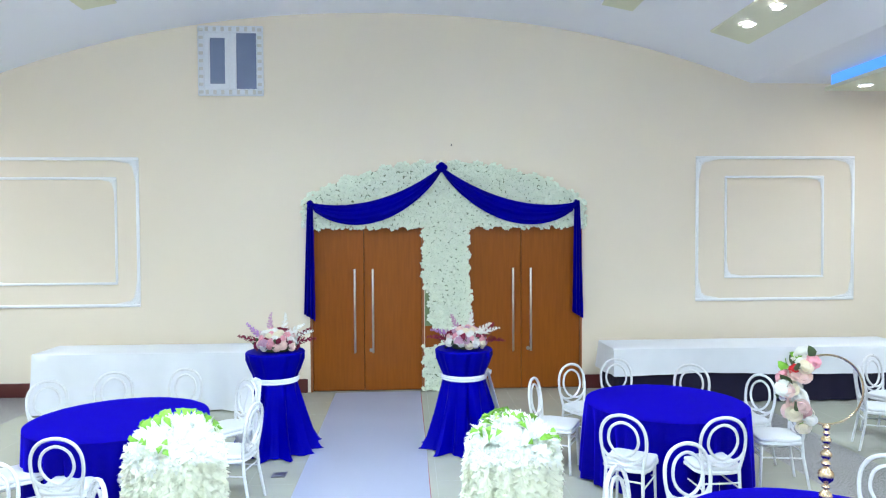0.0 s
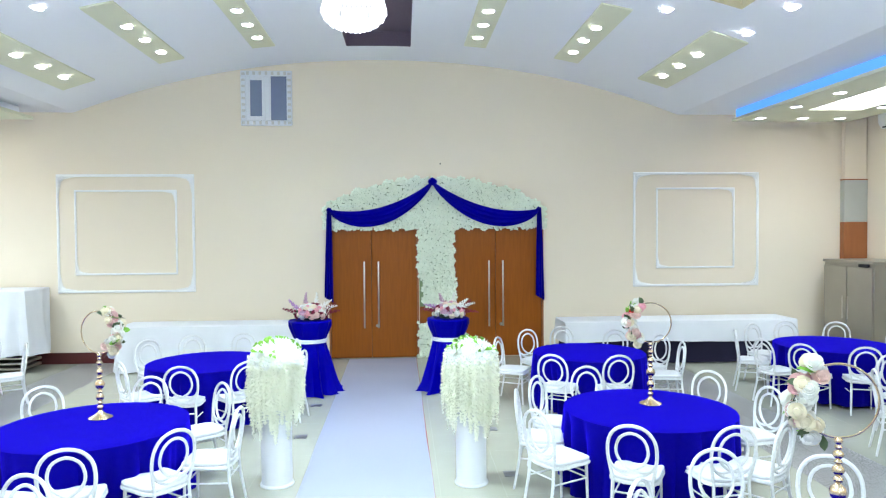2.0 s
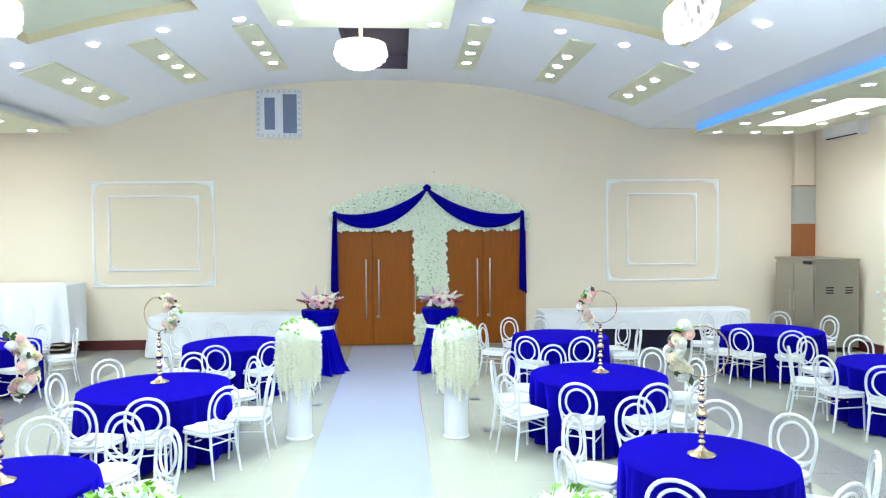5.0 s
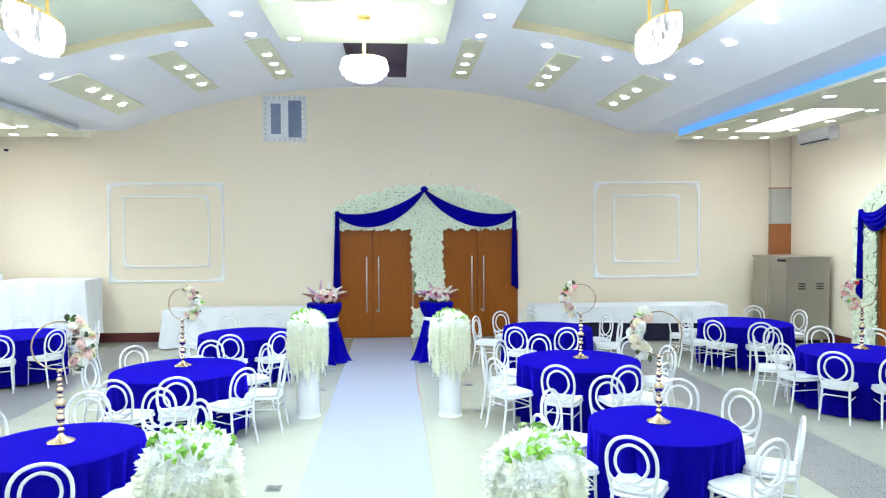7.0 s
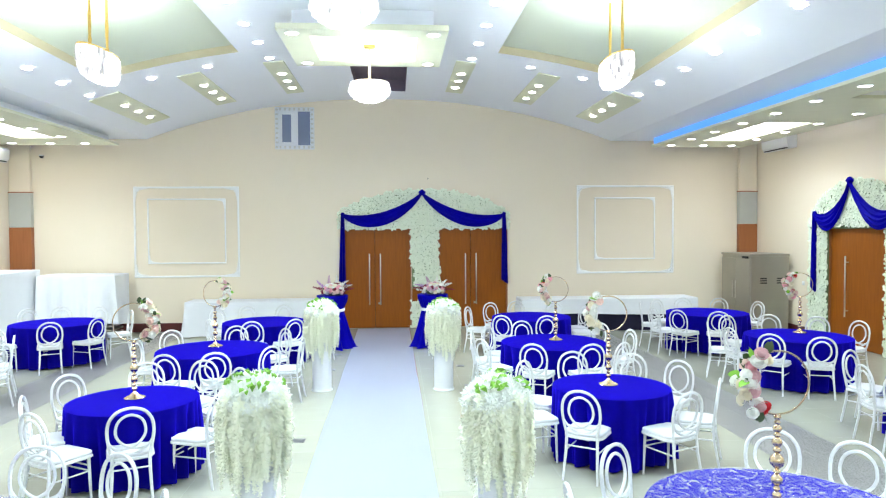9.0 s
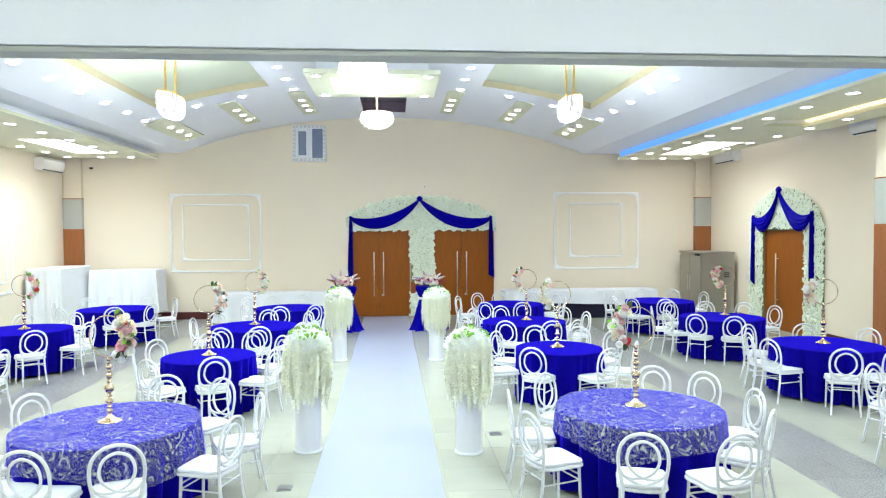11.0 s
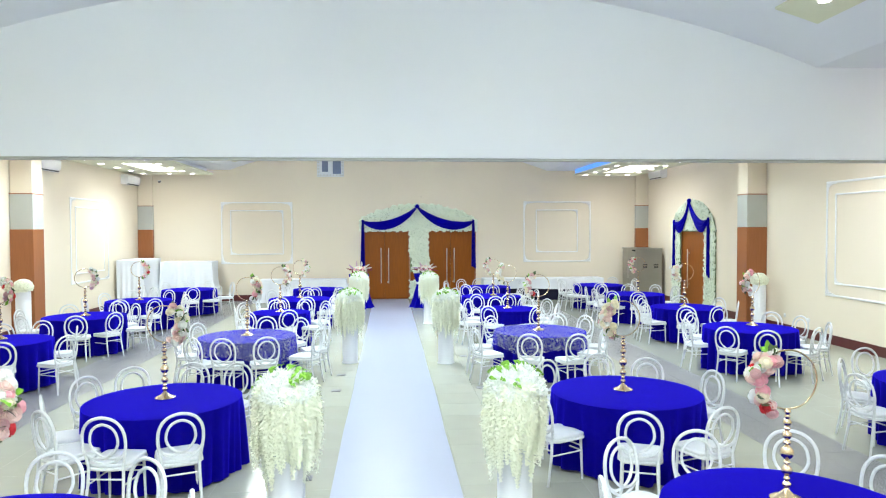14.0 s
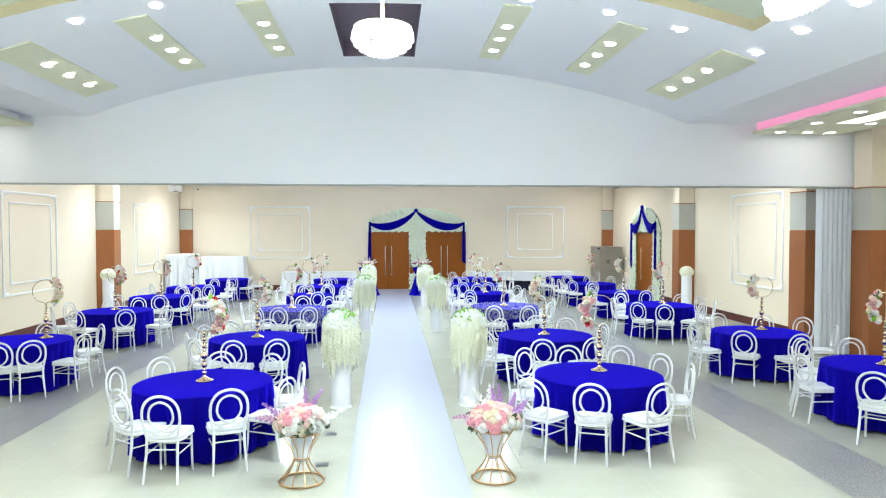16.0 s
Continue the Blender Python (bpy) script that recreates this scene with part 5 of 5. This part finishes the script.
air_conditioner(pose(XR, -0.7, 4.13, 0, 0, -90))
air_conditioner(pose(XR, -6.25, 4.15, 0, 0, -90))
air_conditioner(pose(XL, -1.5, 3.9, 0, 0, 90))
air_conditioner(pose(XL, -6.9, 3.9, 0, 0, 90))
cctv = thing("security_camera", "small dark dome security camera on the wall", "security camera", m=pose(-7.3, -0.02, 4.1))
part("dome", Geo().lathe([(0.0, -0.05), (0.035, -0.04), (0.05, 0.0)], 12), M_DARK, cctv)
part("mount", Geo().lathe([(0.055, 0.0), (0.055, 0.03)], 12), M_PLASTIC, cctv)
for x, y, z, rz in ((XR, -2.05, 1.15, -90), (XR, -8.6, 0.4, -90), (XR, -9.5, 0.4, -90)):
    s = thing("wall_switch", "small white wall switch plate", "wall switch", "wall switches", m=pose(x, y, z, 0, 0, rz))
    part("plate", Geo().box(-0.043, 0.043, -0.012, -0.001, -0.043, 0.043, 0.004), M_PLASTIC, s)
    part("rocker", Geo().box(-0.02, 0.02, -0.016, -0.0125, -0.025, 0.025, 0.002), M_PLASTIC, s)

hook = thing("wall_hook", "small dark hook in the wall above the flower arch", "wall hook", m=pose(1.6, 0, 3.58))
part("plate", Geo().lathe([(0.012, 0.0), (0.012, 0.006), (0.006, 0.01)], 10), M_DARK, hook, m=pose(0, 0, 0, 90, 0, 0))
part("peg", Geo().tube([(0, -0.008, 0), (0, -0.03, -0.004), (0, -0.036, 0.014)], 0.005, 6), M_DARK, hook)

# ---- folded partition stacked by the side wall ----
t = thing("folding_partition", "grey accordion partition folded against the wall", "folding partition", kind="structure")
for k in range(7):
    x = 8.8 + 0.099 * k
    face = [(x + 0.099 * u, BULK_Y - 0.19 - 0.075 * math.sin(math.pi * u) ** 0.8) for u in [i / 8 for i in range(9)]]
    rim = face + [(px, BULK_Y - 0.12) for px, py in face[::-1]]
    part("fold", Geo().skin([[(px, py, z) for px, py in rim] for z in (0.02, BULK_Z - 0.04)], True, True), M_ACCORD, t)

# ---- floor sockets beside the runner ----
for x, y in SOCKETS:
    s = thing("floor_socket", "small dark metal socket plate set in the floor", "floor socket", "floor sockets", m=pose(x, y, 0.001))
    part("plate", Geo().box(-0.07, 0.07, -0.07, 0.07, 0, 0.006, 0.003), M_PLATE, s, smooth=False)
    part("lid", Geo().box(-0.045, 0.045, -0.045, 0.045, 0.0065, 0.01, 0.002), M_PLATE, s, smooth=False)

# ---- floor ----
structure("floor_slab", Geo().box(XL - 0.2, XR + 0.2, YN - 0.2, 0.25, -0.2, -0.004), M_GROUT, "grey bed under the floor tiles", "floor")
floor = thing("floor", "cream polished tile floor with two grey tile bands", "floor", kind="structure")
TS = 0.6
tile_me = {}


def tile_mesh(kind, wide):
    """One square-edged tile with a fine bevel, shared by all of its kind and width."""
    key = (kind, round(wide, 3))
    if key not in tile_me:
        a, h = wide / 2 - 0.0015, TS / 2 - 0.0015
        rim = ((-a, -h), (a, -h), (a, h), (-a, h))
        tile_me[key] = Geo().skin([[(x, y, -0.004) for x, y in rim], [(x, y, -0.001) for x, y in rim], [(x - 0.001 * (x > 0) + 0.001 * (x < 0), y - 0.001 * (y > 0) + 0.001 * (y < 0), 0) for x, y in rim]],
                                  False, True).mesh("tile", M_GTILE if kind == "grey" else M_TILE, False)
    return tile_me[key]


# columns of tiles: cream fields between two grey bands of two narrow tiles each
BANDS = ((-4.9, -4.0), (4.7, 5.6))
columns = [(BANDS[0][0] - TS * (k + 1), TS, "cream") for k in range(6)] + [(BANDS[1][1] + TS * k, TS, "cream") for k in range(8)]
columns += [(BANDS[0][1] + 0.58 * k, 0.58, "cream") for k in range(15)] + [(a + 0.45 * k, 0.45, "grey") for a, b in BANDS for k in range(2)]
rest = {"cream": Geo(), "grey": Geo()}
for x, wide, kind in columns:
    xc = x + wide / 2
    for k in range(55):
        yc = -TS / 2 - TS * k
        if -0.9 < xc < 2.1 and -21 < yc < -9 or (kind == "grey" and -21 < yc < -4):
            part("tile", tile_mesh(kind, wide), None, floor, m=pose(xc, yc, 0))
        else:
            a, h = wide / 2 - 0.0015, TS / 2 - 0.0015
            rest[kind].add([(xc - a, yc - h, 0), (xc + a, yc - h, 0), (xc + a, yc + h, 0), (xc - a, yc + h, 0)], [(0, 1, 2, 3)])
for nm, mat in (("cream", M_TILE), ("grey", M_GTILE)):
    o = part("far_tiles", rest[nm], mat, floor, "more tiles of the floor", False)
    tagged(o, kind="stuff")

# ---- aisle runner: two lengths, the farther one lapped under the nearer ----
def runner(y_a, y_b, lift):
    q = Geo()
    loops = []
    n = int((y_a - y_b) / 0.18)
    for k in range(n + 1):
        y = y_a + (y_b - y_a) * k / n
        u = min(1, -y / 14)
        x0, x1 = -0.09 + 0.1 * min(1, -y / 20), 1.13 + 0.07 * u
        wob = 0.004 * math.sin(y * 1.7) + 0.0015 * math.sin(y * 4.1)
        ripple = 0.004 * max(0.0, min(1.0, (y + 3.2) / 1.2))
        loops.append([(x0 + wob + (x1 - x0) * j / 14, y, lift + ripple * (1 + math.sin(y * 6.5 + 0.12 * j))) for j in range(15)])
    q.skin(loops, closed=False)
    return thing("aisle_runner", "long glossy white aisle runner lying over a red carpet", "aisle runner", "aisle runners", mesh=q.mesh("aisle_runner", M_CARPET))


runner(-0.08, -7.95, 0.005)
runner(-7.8, -31.0, 0.013)
q = Geo()
loops = [[(x, y, z) for x, z in ((-0.06 + 0.1 * -y / 20, 0.0015), (1.136 + 0.07 * -y / 14, 0.0015))] for y in [-0.12 - 0.9 * k for k in range(9)]]
thing("red_carpet", "narrow red carpet under the white runner", "carpet", mesh=q.skin(loops, closed=False).mesh("red_carpet", M_RED))
